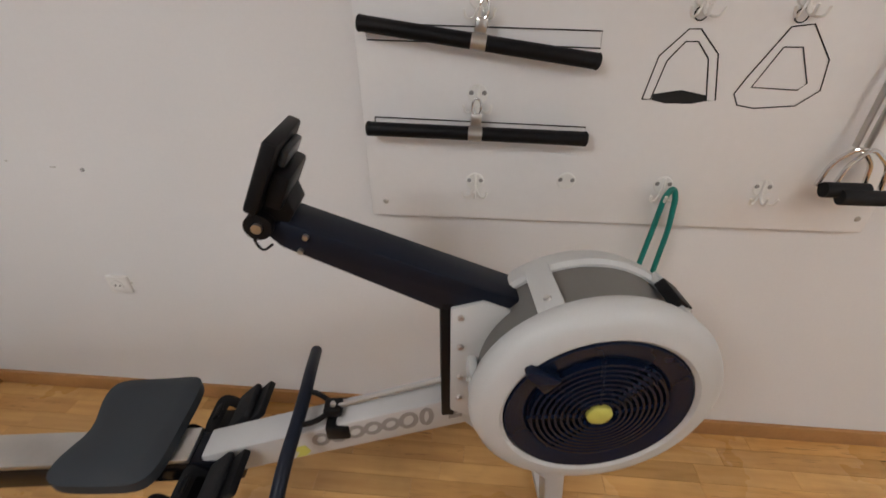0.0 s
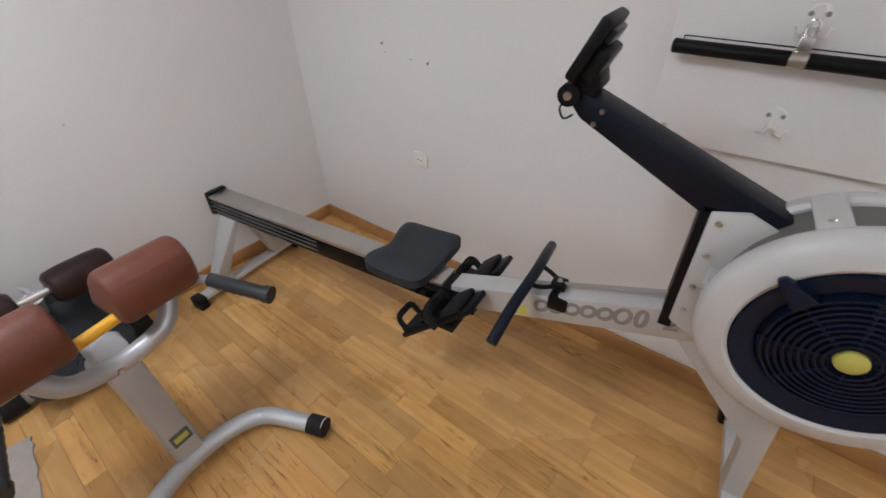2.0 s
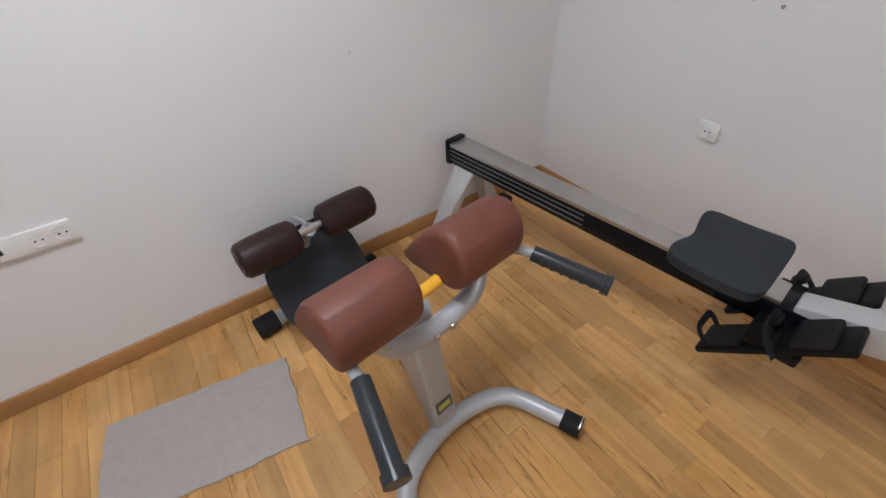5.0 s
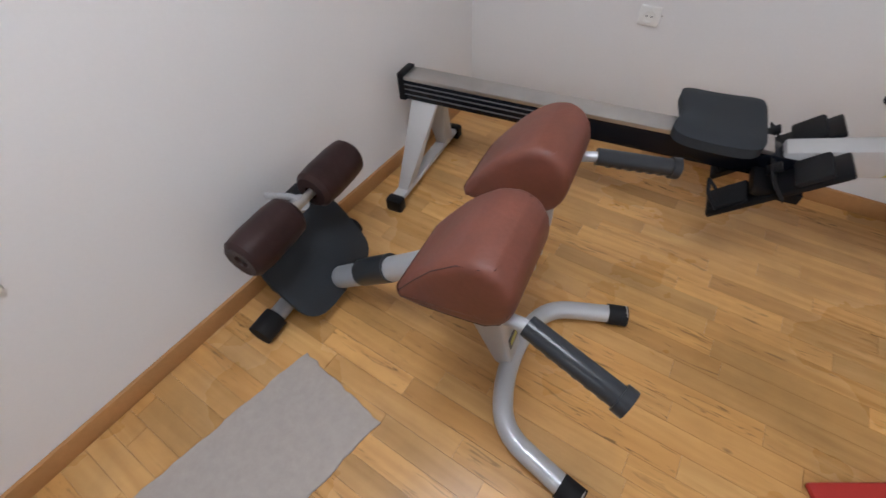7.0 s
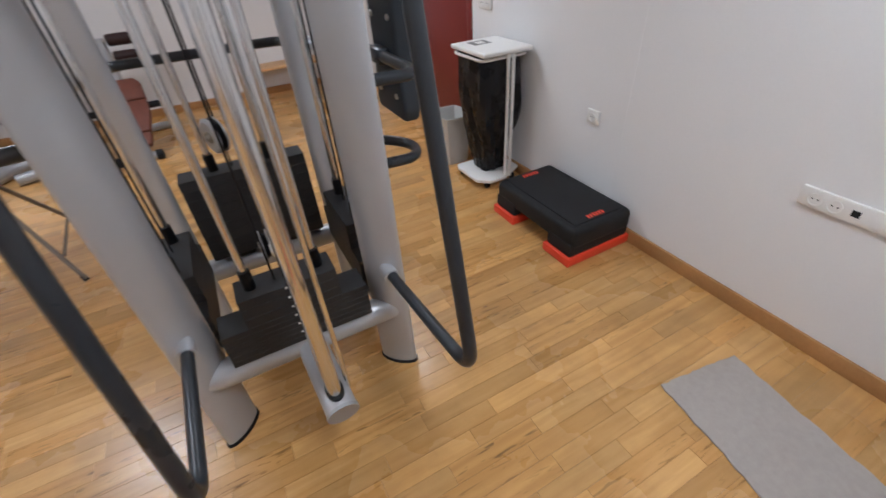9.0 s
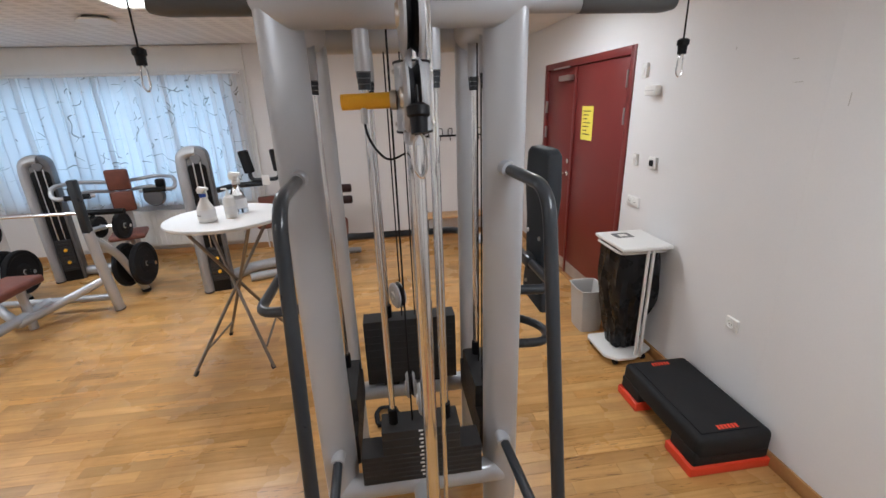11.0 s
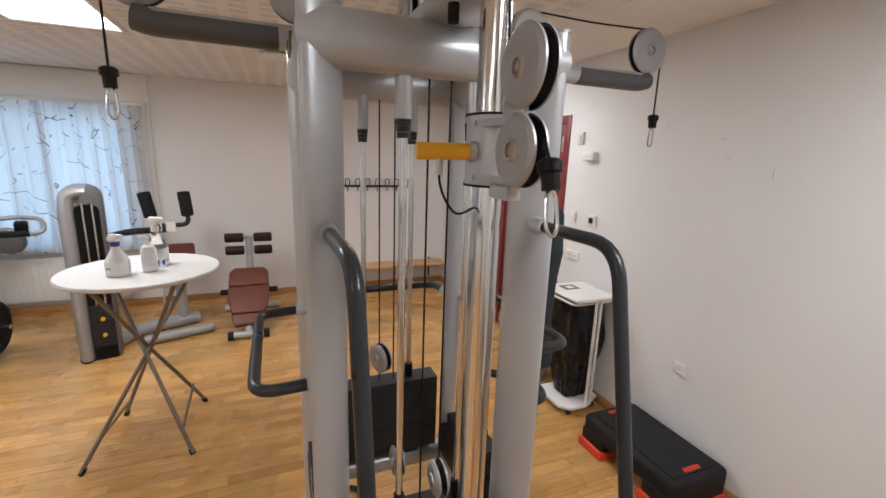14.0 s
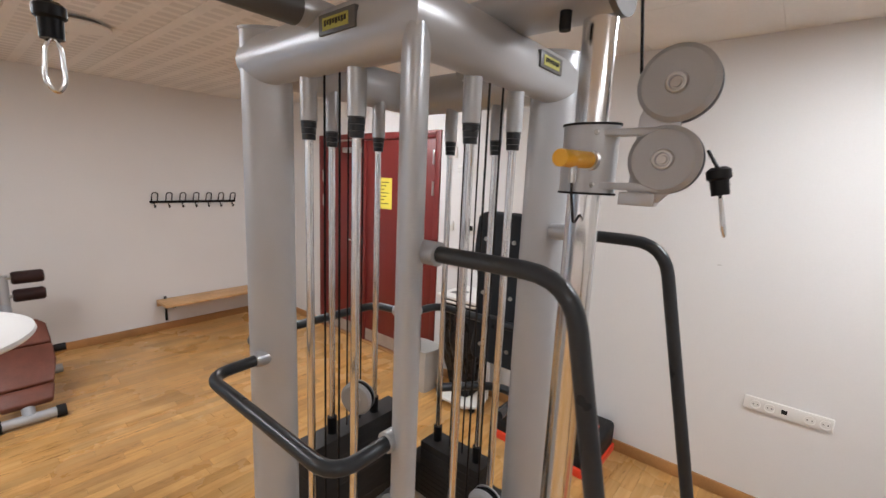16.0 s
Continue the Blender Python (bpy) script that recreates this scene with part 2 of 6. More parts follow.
def glow(name, color, strength):
    m = bpy.data.materials.new(name)
    m.use_nodes = True
    b = m.node_tree.nodes["Principled BSDF"]
    b.inputs["Emission Color"].default_value, b.inputs["Emission Strength"].default_value = (*color, 1), strength
    return m


WALL = mat("wall_paint", (0.745, 0.735, 0.728), 0.75, 0, 0.03, 1.3, 0.25, 90)
CEILING = ceiling_board()
STAVE = wood("oak_stave", (0.61, 0.368, 0.142), (0.48, 0.267, 0.090), "object", 0.27)
STAVES = wood("oak_staves", (0.61, 0.368, 0.142), (0.48, 0.267, 0.090), "island", 0.27)
OAK = mat("oak_trim", (0.40, 0.205, 0.075), 0.45, 0, 0.18, 5, 0.1, 60)
JOINT = mat("joint_dark", (0.26, 0.14, 0.055), 0.8)
PINE = wood("pine_board", (0.68, 0.45, 0.25), (0.52, 0.31, 0.14), "object", 0.5)
SILVER = mat("silver_paint", (0.445, 0.458, 0.478), 0.33, 0.3, 0.04, 5, 0.08, 300)
GREY = mat("grey_paint", (0.36, 0.365, 0.375), 0.4, 0.3, 0.05, 5, 0.08, 300)
CAPS = mat("dark_grey_cap", (0.13, 0.13, 0.135), 0.45, 0, 0.08, 6)
SLEEVE = mat("arm_sleeve_plastic", (0.075, 0.076, 0.078), 0.5, 0, 0.1, 6, 0.2, 250)
SHELL = mat("light_grey_plastic", (0.53, 0.535, 0.53), 0.4, 0, 0.05, 4, 0.1, 300)
ALU = mat("light_grey_beam", (0.50, 0.50, 0.50), 0.4, 0.15, 0.05, 8, 0.05, 300)
CHROME = mat("chrome", (0.76, 0.77, 0.78), 0.19, 1.0, 0.04, 12, 0, 200, rvary=0.05)
STEEL = mat("brushed_steel", (0.55, 0.54, 0.52), 0.35, 1.0, 0.08, 12, 0.1, 250)
NAVY = mat("navy_paint", (0.009, 0.012, 0.022), 0.42, 0.1, 0.15, 6, 0.08, 300)
NAVY_PLASTIC = mat("navy_plastic", (0.005, 0.010, 0.026), 0.25, 0, 0.12, 6)
BLACK = mat("black_plastic", (0.005, 0.005, 0.006), 0.45, 0, 0.2, 8, 0.1, 300)
RUBBER = mat("black_rubber", (0.013, 0.013, 0.014), 0.7, 0, 0.2, 10, 0.3, 200)
GRIP = mat("dark_grey_grip", (0.030, 0.033, 0.037), 0.30, 0, 0.14, 9, 0.12, 250, coat=0.15)
CHARCOAL = mat("charcoal_foam", (0.030, 0.035, 0.041), 0.6, 0, 0.1, 7, 0.3, 260)
LEATHER = mat("red_brown_vinyl", (0.148, 0.046, 0.028), 0.5, 0, 0.2, 14, 0.6, 110)
DARK_LEATHER = mat("dark_brown_vinyl", (0.030, 0.015, 0.014), 0.4, 0, 0.3, 16, 0.9, 45)
YELLOW = mat("yellow_plastic", (0.80, 0.42, 0.02), 0.4, 0, 0.06, 8)
LIME = mat("lime_yellow_print", (0.50, 0.48, 0.10), 0.5)
PRINT = mat("grey_print", (0.25, 0.24, 0.23), 0.5)
BADGE = mat("dark_badge", (0.10, 0.10, 0.10), 0.4)
WHITE = mat("white_plastic", (0.78, 0.77, 0.74), 0.4, 0, 0.03, 5)
BOARD = mat("white_board", (0.81, 0.805, 0.80), 0.5, 0, 0.03, 2, 0.05, 50)
INK = mat("black_ink", (0.02, 0.02, 0.02), 0.6)
CLEAR = glass("clear_plastic")
PANE = glass("window_glass")
RED = mat("dark_red_door_paint", (0.165, 0.020, 0.018), 0.4, 0, 0.1, 3, 0.1, 120)
KICK = mat("worn_kick_plate", (0.36, 0.29, 0.24), 0.6, 0, 0.15, 6)
ORANGE_RED = mat("orange_red_plastic", (0.75, 0.055, 0.02), 0.45, 0, 0.06, 6)
DECK = mat("black_deck_rubber", (0.018, 0.018, 0.019), 0.6, 0, 0.2, 8, 0.6, 160)
FELT = mat("grey_beige_felt", (0.37, 0.33, 0.30), 0.95, 0, 0.07, 45, 0.9, 400)
BAG = mat("black_bag_film", (0.012, 0.012, 0.013), 0.28, 0, 0.3, 12, 0.6, 25)
BINGREY = mat("pale_grey_bin", (0.50, 0.49, 0.47), 0.4)
PAPER = mat("yellow_paper", (0.85, 0.72, 0.10), 0.7, 0, 0.04, 5)
GREEN = mat("teal_tubing", (0.0, 0.19, 0.16), 0.4, 0, 0.1, 20)
STACK = mat("black_weight_steel", (0.038, 0.037, 0.037), 0.55, 0.2, 0.2, 9, 0.2, 180)
TABLE = mat("white_laminate", (0.66, 0.65, 0.635), 0.4, 0, 0.03, 4)
LEGS = mat("grey_brown_tube", (0.22, 0.19, 0.16), 0.4, 0.6, 0.1, 9)
CURTAIN = curtain_cloth()
DIFFUSER = glow("lit_diffuser", (1.0, 0.96, 0.90), 4.0)
RAIL = mat("gloss_black_rail", (0.006, 0.007, 0.011), 0.16, 0, 0.2, 6, 0.05, 200)
SCAR = mat("scuffed_paint", (0.52, 0.50, 0.47), 0.8, 0, 0.15, 40)
SCREEN = mat("perforated_screen", (0.20, 0.195, 0.185), 0.5, 0.4, 0.1, 8, 0.5, 400)
BLUE = mat("blue_plastic", (0.02, 0.07, 0.35), 0.4)


# ---- shapes ----
def box(bm, lo, hi, bevel=0.0, m=None, seg=2):
    lo, hi = Vector(lo), Vector(hi)
    r = bmesh.ops.create_cube(bm, size=1, matrix=Matrix.Translation((lo + hi) / 2) @ Matrix.Diagonal((*(hi - lo), 1)))
    vs = r["verts"]
    if bevel:
        es = list({e for v in vs for e in v.link_edges})
        vs = bmesh.ops.bevel(bm, geom=es, offset=bevel, segments=seg, affect="EDGES", profile=0.5)["verts"]
    if m is not None:
        bmesh.ops.transform(bm, matrix=m, verts=list(vs))
    return bm


def rounded(pts, radius, steps=6):
    """A path with its inner corners rounded."""
    pts = [Vector(p) for p in pts]
    out = [pts[0]]
    for a, b, c in zip(pts, pts[1:], pts[2:]):
        d1, d2 = (a - b), (c - b)
        cut = min(radius, d1.length * 0.49, d2.length * 0.49)
        p, q = b + d1.normalized() * cut, b + d2.normalized() * cut
        for i in range(steps + 1):
            t = i / steps
            out.append(p * (1 - t) ** 2 + b * 2 * t * (1 - t) + q * t * t)
    out.append(pts[-1])
    return out


def tube(bm, pts, r, radius=0.0, seg=14, flat=1.0, up=None, ends=True):
    """A round (or, with flat, oval) bar along a path. r: one radius or one at each end."""
    pts = rounded(pts, radius) if radius else [Vector(p) for p in pts]
    r0, r1 = r if isinstance(r, tuple) else (r, r)
    rings, n0 = [], None
    for i, p in enumerate(pts):
        d = (pts[min(i + 1, len(pts) - 1)] - pts[max(i - 1, 0)]).normalized()
        if n0 is None:
            n0 = Vector(up) if up else (Vector((0, 0, 1)) if abs(d.z) < 0.9 else Vector((1, 0, 0)))
        n0 = (n0 - d * n0.dot(d)).normalized()
        s = d.cross(n0)
        k = r0 + (r1 - r0) * i / (len(pts) - 1)
        rings.append([bm.verts.new(p + (n0 * math.cos(a) * flat + s * math.sin(a)) * k) for a in [2 * math.pi * j / seg for j in range(seg)]])
    for a, b in zip(rings, rings[1:]):
        for j in range(seg):
            bm.faces.new((a[j], a[(j + 1) % seg], b[(j + 1) % seg], b[j]))
    if ends:
        bm.faces.new(rings[0][::-1])
        bm.faces.new(rings[-1])
    return bm


def lathe(bm, profile, centre, axis, seg=32):
    """Turns (radius, height) pairs round an axis."""
    q = Vector((0, 0, 1)).rotation_difference(Vector(axis)).to_matrix()
    rings = []
    for r, z in profile:
        rings.append([bm.verts.new(Vector(centre) + q @ Vector((r * math.cos(a), r * math.sin(a), z))) for a in [2 * math.pi * j / seg for j in range(seg)]] if r > 1e-5
                     else [bm.verts.new(Vector(centre) + q @ Vector((0, 0, z)))])
    for a, b in zip(rings, rings[1:]):
        for j in range(seg):
            f = [a[j % len(a)], a[(j + 1) % len(a)], b[(j + 1) % len(b)], b[j % len(b)]]
            f = list(dict.fromkeys(f))
            if len(f) > 2:
                bm.faces.new(f)
    return bm


def slab(bm, outline, axis, lo, hi, bevel=0.0, seg=2):
    """A flat outline, thickened along axis 0, 1 or 2 from lo to hi."""
    def at(p, h):
        v = list(p)
        v.insert(axis, h)
        return v
    f = bm.faces.new([bm.verts.new(at(p, lo)) for p in outline])
    new_verts = [v for v in bmesh.ops.extrude_face_region(bm, geom=[f])["geom"] if isinstance(v, bmesh.types.BMVert)]
    step = [0, 0, 0]
    step[axis] = hi - lo
    bmesh.ops.translate(bm, verts=new_verts, vec=step)
    vs = set(new_verts) | set(f.verts)
    if bevel:
        es = list({e for v in vs for e in v.link_edges})
        bmesh.ops.bevel(bm, geom=es, offset=bevel, segments=seg, affect="EDGES", profile=0.5)
    return bm


def B():
    return bmesh.new()


def mesh_of(name, bm, material, sharp=35):
    bmesh.ops.recalc_face_normals(bm, faces=bm.faces[:])
    for f in bm.faces:
        f.smooth = True
    me = bpy.data.meshes.new(name)
    bm.to_mesh(me)
    bm.free()
    me.set_sharp_from_angle(angle=radians(sharp))
    me.materials.append(material)
    return me


def part(name, bm, material, parent, label=""):
    ob = new(name, mesh_of(name, bm, material))
    ob.parent = parent
    return tagged(ob, label)


def thing(name, label, category, x=0, y=0, z=0, turn=0, group=""):
    ob = new(name)
    ob.empty_display_size = 0.05
    ob.matrix_basis = pose(x, y, z, 0, 0, turn)
    return tagged(ob, label, category, group)


def setting(name, bm, material, label=""):
    return tagged(new(name, mesh_of(name, bm, material)), label, "", "", "structure")


# ---- the room ----
T = 0.15
setting("floor", box(B(), (-T, FAR - T, -0.12), (RIGHT + T, T, -0.0022)), JOINT, "oak parquet floor of narrow strips")
setting("wall_north", box(B(), (0, 0, -0.01), (RIGHT, T, CEIL + 0.1)), WALL, "off-white painted plaster wall")
setting("wall_east", box(B(), (RIGHT, FAR - T, -0.01), (RIGHT + T, T, CEIL + 0.1)), WALL, "off-white painted plaster wall")
# west wall with the double door's opening
DOOR0, DOOR1, DOORH = -6.36, -4.64, 2.1
bm = B()
for lo, hi in (((-T, DOOR1, -0.01), (0, T, CEIL + 0.1)), ((-T, FAR - T, -0.01), (0, DOOR0, CEIL + 0.1)), ((-T, DOOR0, DOORH), (0, DOOR1, CEIL + 0.1))):
    box(bm, lo, hi)
setting("wall_west", bm, WALL, "off-white painted wall with a red double door")
# south wall with the window's opening
WX0, WX1, WZ0, WZ1 = 3.6, 6.3, 0.72, 2.08
bm = B()
for lo, hi in (((0, FAR - T, -0.01), (WX0, FAR, CEIL + 0.1)), ((WX1, FAR - T, -0.01), (RIGHT, FAR, CEIL + 0.1)),
               ((WX0, FAR - T, -0.01), (WX1, FAR, WZ0)), ((WX0, FAR - T, WZ1), (WX1, FAR, CEIL + 0.1))):
    box(bm, lo, hi)
setting("wall_south", bm, WALL, "off-white painted wall with a wide window")
bm = B()
nx, ny = 11, 13
for i in range(nx):
    for j in range(ny):
        x0, y0 = i * 0.6, -0.1 - j * 0.6
        x1, y1 = min(x0 + 0.597, RIGHT), max(y0 - 0.597, FAR)
        if any(abs((x0 + x1) / 2 - px) < 0.2 and abs((y0 + y1) / 2 - py) < 0.2 for px, py in PANELS):
            continue
        box(bm, (x0, y1, CEIL), (x1, y0, CEIL + 0.02))
box(bm, (0, FAR, CEIL + 0.006), (RIGHT, 0, CEIL + 0.06))
setting("ceiling", bm, CEILING, "white acoustic tile ceiling with darker squares")
for name, lo, hi in (("baseboard_north", (0.015, -0.015, 0), (RIGHT, 0, 0.075)), ("baseboard_west", (0, DOOR1, 0), (0.015, 0, 0.075)),
                     ("baseboard_west_far", (0, FAR + 0.015, 0), (0.015, DOOR0, 0.075)), ("baseboard_south", (0, FAR, 0), (RIGHT, FAR + 0.015, 0.075)),
                     ("baseboard_east", (RIGHT - 0.015, FAR + 0.015, 0), (RIGHT, -0.015, 0.075))):
    setting(name, box(B(), lo, hi, 0.004), OAK, "oak baseboard along the wall")

setting("wall_seam", box(B(), (0, -3.231, 0.075), (0.0008, -3.223, CEIL)), WALL, "painted-over board joint in the wall")
for y, z, dy, dz in ((-3.40, 1.889, 0.030, 0.004), (-3.363, 1.793, 0.045, 0.003), (-3.744, 1.969, 0.006, 0.014), (-3.13, 1.72, 0.004, 0.05), (-1.065, 0.907, 0.006, 0.008), (-2.62, 1.31, 0.02, 0.004)):
    setting("wall_scar", box(B(), (0, y - dy / 2, z - dz / 2), (0.0012, y + dy / 2, z + dz / 2), 0.0004, None, 1), SCAR, "small grey scuff in the wall paint")
for x, z, dx, dz in ((0.787, 1.381, 0.022, 0.009), (0.76, 1.355, 0.012, 0.008), (0.655, 1.045, 0.008, 0.006), (0.80, 1.03, 0.02, 0.004), (0.865, 0.595, 0.02, 0.006)):
    setting("wall_scar", box(B(), (x - dx / 2, -0.0012, z - dz / 2), (x + dx / 2, 0, z + dz / 2), 0.0004, None, 1), SCAR, "small grey scuff in the wall paint")

# window, curtains, door
win = setting("window_1", box(B(), (WX0, FAR - 0.11, WZ0), (WX1, FAR - 0.10, WZ0 + 0.06)), WHITE, "wide white-framed window behind curtains")
bm = B()
for lo, hi in (((WX0, FAR - 0.12, WZ1 - 0.06), (WX1, FAR - 0.06, WZ1)), ((WX0, FAR - 0.12, WZ0 + 0.06), (WX0 + 0.06, FAR - 0.06, WZ1 - 0.06)), ((WX1 - 0.06, FAR - 0.12, WZ0 + 0.06), (WX1, FAR - 0.06, WZ1 - 0.06)),
               ((4.46, FAR - 0.12, WZ0 + 0.06), (4.54, FAR - 0.06, WZ1 - 0.06)), ((5.36, FAR - 0.12, WZ0 + 0.06), (5.44, FAR - 0.06, WZ1 - 0.06))):
    box(bm, lo, hi, 0.006)
part("window_frame", bm, WHITE, win)
part("window_sill", box(B(), (WX0 - 0.05, FAR - 0.02, WZ0 - 0.03), (WX1, FAR + 0.06, WZ0), 0.006), WHITE, win)
for a, b in ((WX0 + 0.06, 4.46), (4.54, 5.36), (5.44, WX1 - 0.06)):
    pane = part("pane", box(B(), (a, FAR - 0.095, WZ0 + 0.06), (b, FAR - 0.089, WZ1 - 0.06)), PANE, win)
    pane.visible_shadow = False
setting("ground", box(B(), (-60, -120, -0.4), (60, FAR - T - 0.3, -0.3)), mat("grass_ground", (0.06, 0.10, 0.03), 0.9, 0, 0.4, 2), "grass outside the window")
# Unseen slab, added so that no sky or sun leaks in from above.
setting("sky_blocker", box(B(), (-0.6, FAR - 0.6, CEIL + 0.12), (RIGHT + 0.6, 0.6, CEIL + 0.25)), WHITE, "unseen flat slab added above the ceiling to keep the sky out")


def curtain(x0, x1, z0, z1, folds, seed):
    """One hanging width of cloth with uneven folds."""
    rng = random.Random(seed)
    nx, nz = folds * 12, 14
    ph = [rng.uniform(0.6, 1.4) for _ in range(folds + 2)]
    bm = B()
    rows = []
    for j in range(nz + 1):
        z = z1 + (z0 - z1) * j / nz
        row = []
        for i in range(nx + 1):
            u = i / nx
            a = u * folds
            amp = 0.052 * ph[int(a)] * (0.6 + 0.4 * j / nz)
            drift = 0.02 * math.sin(3 * u + 2.0 * j / nz + seed)
            row.append(bm.verts.new((x0 + (x1 - x0) * u + drift * j / nz + 0.012 * math.sin(4 * math.pi * a), FAR + 0.09 + amp * math.sin(2 * math.pi * a) + 0.008 * math.sin(5.1 * a + j * 0.3), z + 0.004 * math.sin(a * 6.3))))
        rows.append(row)
    for r, s in zip(rows, rows[1:]):
        for i in range(nx):
            bm.faces.new((r[i], r[i + 1], s[i + 1], s[i]))
    return bm


rail_thing = thing("curtain_rail", "white curtain rail fixed above the window", "curtain rail", 4.9, FAR + 0.09, 2.17)
part("rail", box(B(), (-1.5, -0.02, -0.012), (1.5, 0.02, 0.012), 0.004), WHITE, rail_thing)
part("valance", box(B(), (-1.55, -0.088, 0.03), (1.58, -0.06, 0.30), 0.003), WHITE, rail_thing, "pale painted board above the rail")
for i, (a, b, f) in enumerate(((3.44, 4.28, 7), (4.22, 5.0, 6), (4.95, 5.8, 7), (5.75, 6.4, 5))):
    tagged(new("curtain", mesh_of("curtain", curtain(a, b, 0.66, 2.155, f, i + 3), CURTAIN, 80)), "thin white curtain printed with dark broken twigs", "curtain", "curtains at the window")

rad = thing("radiator", "white ribbed panel radiator under the window", "radiator", 4.9, FAR + 0.05, 0)
part("panel", box(B(), (-1.2, -0.03, 0.14), (1.2, 0.03, 0.60), 0.01), WHITE, rad)
for i in range(40):
    part("rib", box(B(), (-1.16 + i * 0.0595, 0.03, 0.17), (-1.135 + i * 0.0595, 0.038, 0.57), 0.003, seg=1), WHITE, rad)
part("wall_bracket", box(B(), (-1.0, -0.05, 0.2), (-0.95, -0.03, 0.5)), WHITE, rad)
pipe = thing("pipe", "thin white painted pipe up the wall", "pipe", 3.36, FAR + 0.02, 0)
part("tube", tube(B(), [(0, 0, 0.0), (0, 0, CEIL)], 0.011), WHITE, pipe)
part("second_tube", tube(B(), [(0.05, 0, 0.0), (0.05, 0, CEIL)], 0.009), WHITE, pipe)

door = setting("door_1", box(B(), (-0.10, DOOR1 - 0.06, 0), (0.012, DOOR1, DOORH), 0.004), RED, "dark red double door, closed, with a yellow notice")
part("door_frame", box(B(), (-0.10, DOOR0, 0), (0.012, DOOR0 + 0.06, DOORH), 0.004), RED, door)
part("door_frame", box(B(), (-0.10, DOOR0 + 0.06, DOORH - 0.06), (0.012, DOOR1 - 0.06, DOORH), 0.004), RED, door)
MID = -5.62
wide = part("wide_leaf", box(B(), (-0.055, MID + 0.003, 0.02), (-0.012, DOOR1 - 0.063, DOORH - 0.063), 0.003), RED, door)
slim = part("narrow_leaf", box(B(), (-0.055, DOOR0 + 0.063, 0.02), (-0.016, MID - 0.003, DOORH - 0.063), 0.003), RED, door)
part("kick_plate", box(B(), (-0.012, MID + 0.03, 0.03), (-0.009, DOOR1 - 0.09, 0.15)), KICK, wide, "worn beige kick plate")
part("kick_plate", box(B(), (-0.016, DOOR0 + 0.08, 0.03), (-0.013, MID - 0.03, 0.15)), KICK, slim, "worn beige kick plate")
part("cover_strip", box(B(), (-0.012, MID - 0.02, 0.02), (0.0, MID + 0.025, DOORH - 0.065), 0.003), RED, wide)
for z in (1.62, 1.88):
    part("hinge", box(B(), (-0.008, DOOR1 - 0.085, z - 0.06), (0.014, DOOR1 - 0.065, z + 0.06), 0.002), STEEL, wide, "steel hinge")
    part("hinge", box(B(), (-0.008, DOOR0 + 0.062, z - 0.26), (0.014, DOOR0 + 0.08, z - 0.14), 0.002), STEEL, slim, "steel hinge")
bm = tube(B(), [(-0.016, MID - 0.08, 1.05), (0.04, MID - 0.08, 1.05), (0.04, MID - 0.2, 1.05)], 0.009, 0.015)
lathe(bm, [(0, 0), (0.026, 0), (0.026, 0.008), (0, 0.008)], (-0.016, MID - 0.08, 1.05), (1, 0, 0), 16)
part("door_handle", bm, CHROME, slim, "chrome lever handle")
part("lock", lathe(B(), [(0, 0), (0.024, 0), (0.024, 0.012), (0, 0.012)], (-0.016, MID - 0.08, 1.17), (1, 0, 0), 16), CHROME, slim)
part("door_closer", box(B(), (-0.012, MID - 0.30, 1.92), (0.04, MID - 0.05, 1.97), 0.005), STEEL, slim, "steel door closer")
part("closer_arm", box(B(), (0.03, MID - 0.42, 2.03), (0.045, MID - 0.05, 2.045)), STEEL, slim)
setting("threshold", box(B(), (-0.1, DOOR0 + 0.06, -0.01), (0.02, DOOR1 - 0.06, 0.015), 0.004), OAK, "oak door threshold")
# Unseen slab, added to stop daylight coming through the door's gaps.
setting("door_gap_blocker", box(B(), (-0.3, DOOR0 - 0.2, -0.1), (-0.2, DOOR1 + 0.2, CEIL)), WALL, "unseen plain slab added behind the door to close its gaps")
note = tagged(new("notice", mesh_of("notice", box(B(), (-0.0115, -5.45, 1.40), (-0.0095, -5.235, 1.69)), PAPER)), "yellow paper notice taped to the red door", "notice")
bm = B()
for i in range(7):
    box(bm, (-0.0094, -5.42, 1.645 - i * 0.033), (-0.009, -5.28 - 0.03 * (i % 3), 1.652 - i * 0.033))
part("text_bars", bm, INK, note)


# ---- fixtures on walls and ceiling ----
def panel_light(x, y):
    p = thing("ceiling_light_or_fill", "one of two known and four added white ceiling light panels, switched on", "ceiling light", x, y, CEIL, 0, "ceiling light panels")
    bm = B()
    for lo, hi in (((-0.30, -0.37, -0.012), (0.30, -0.34, 0.02)), ((-0.30, 0.34, -0.012), (0.30, 0.37, 0.02)), ((-0.30, -0.34, -0.012), (-0.275, 0.34, 0.02)), ((0.275, -0.34, -0.012), (0.30, 0.34, 0.02))):
        box(bm, lo, hi, 0.003)
    part("frame", bm, WHITE, p)
    part("diffuser", box(B(), (-0.275, -0.34, 0.0), (0.275, 0.34, 0.006)), DIFFUSER, p)


# The four added fill positions get a panel body as well.
for px, py in PANELS:
    panel_light(px, py)
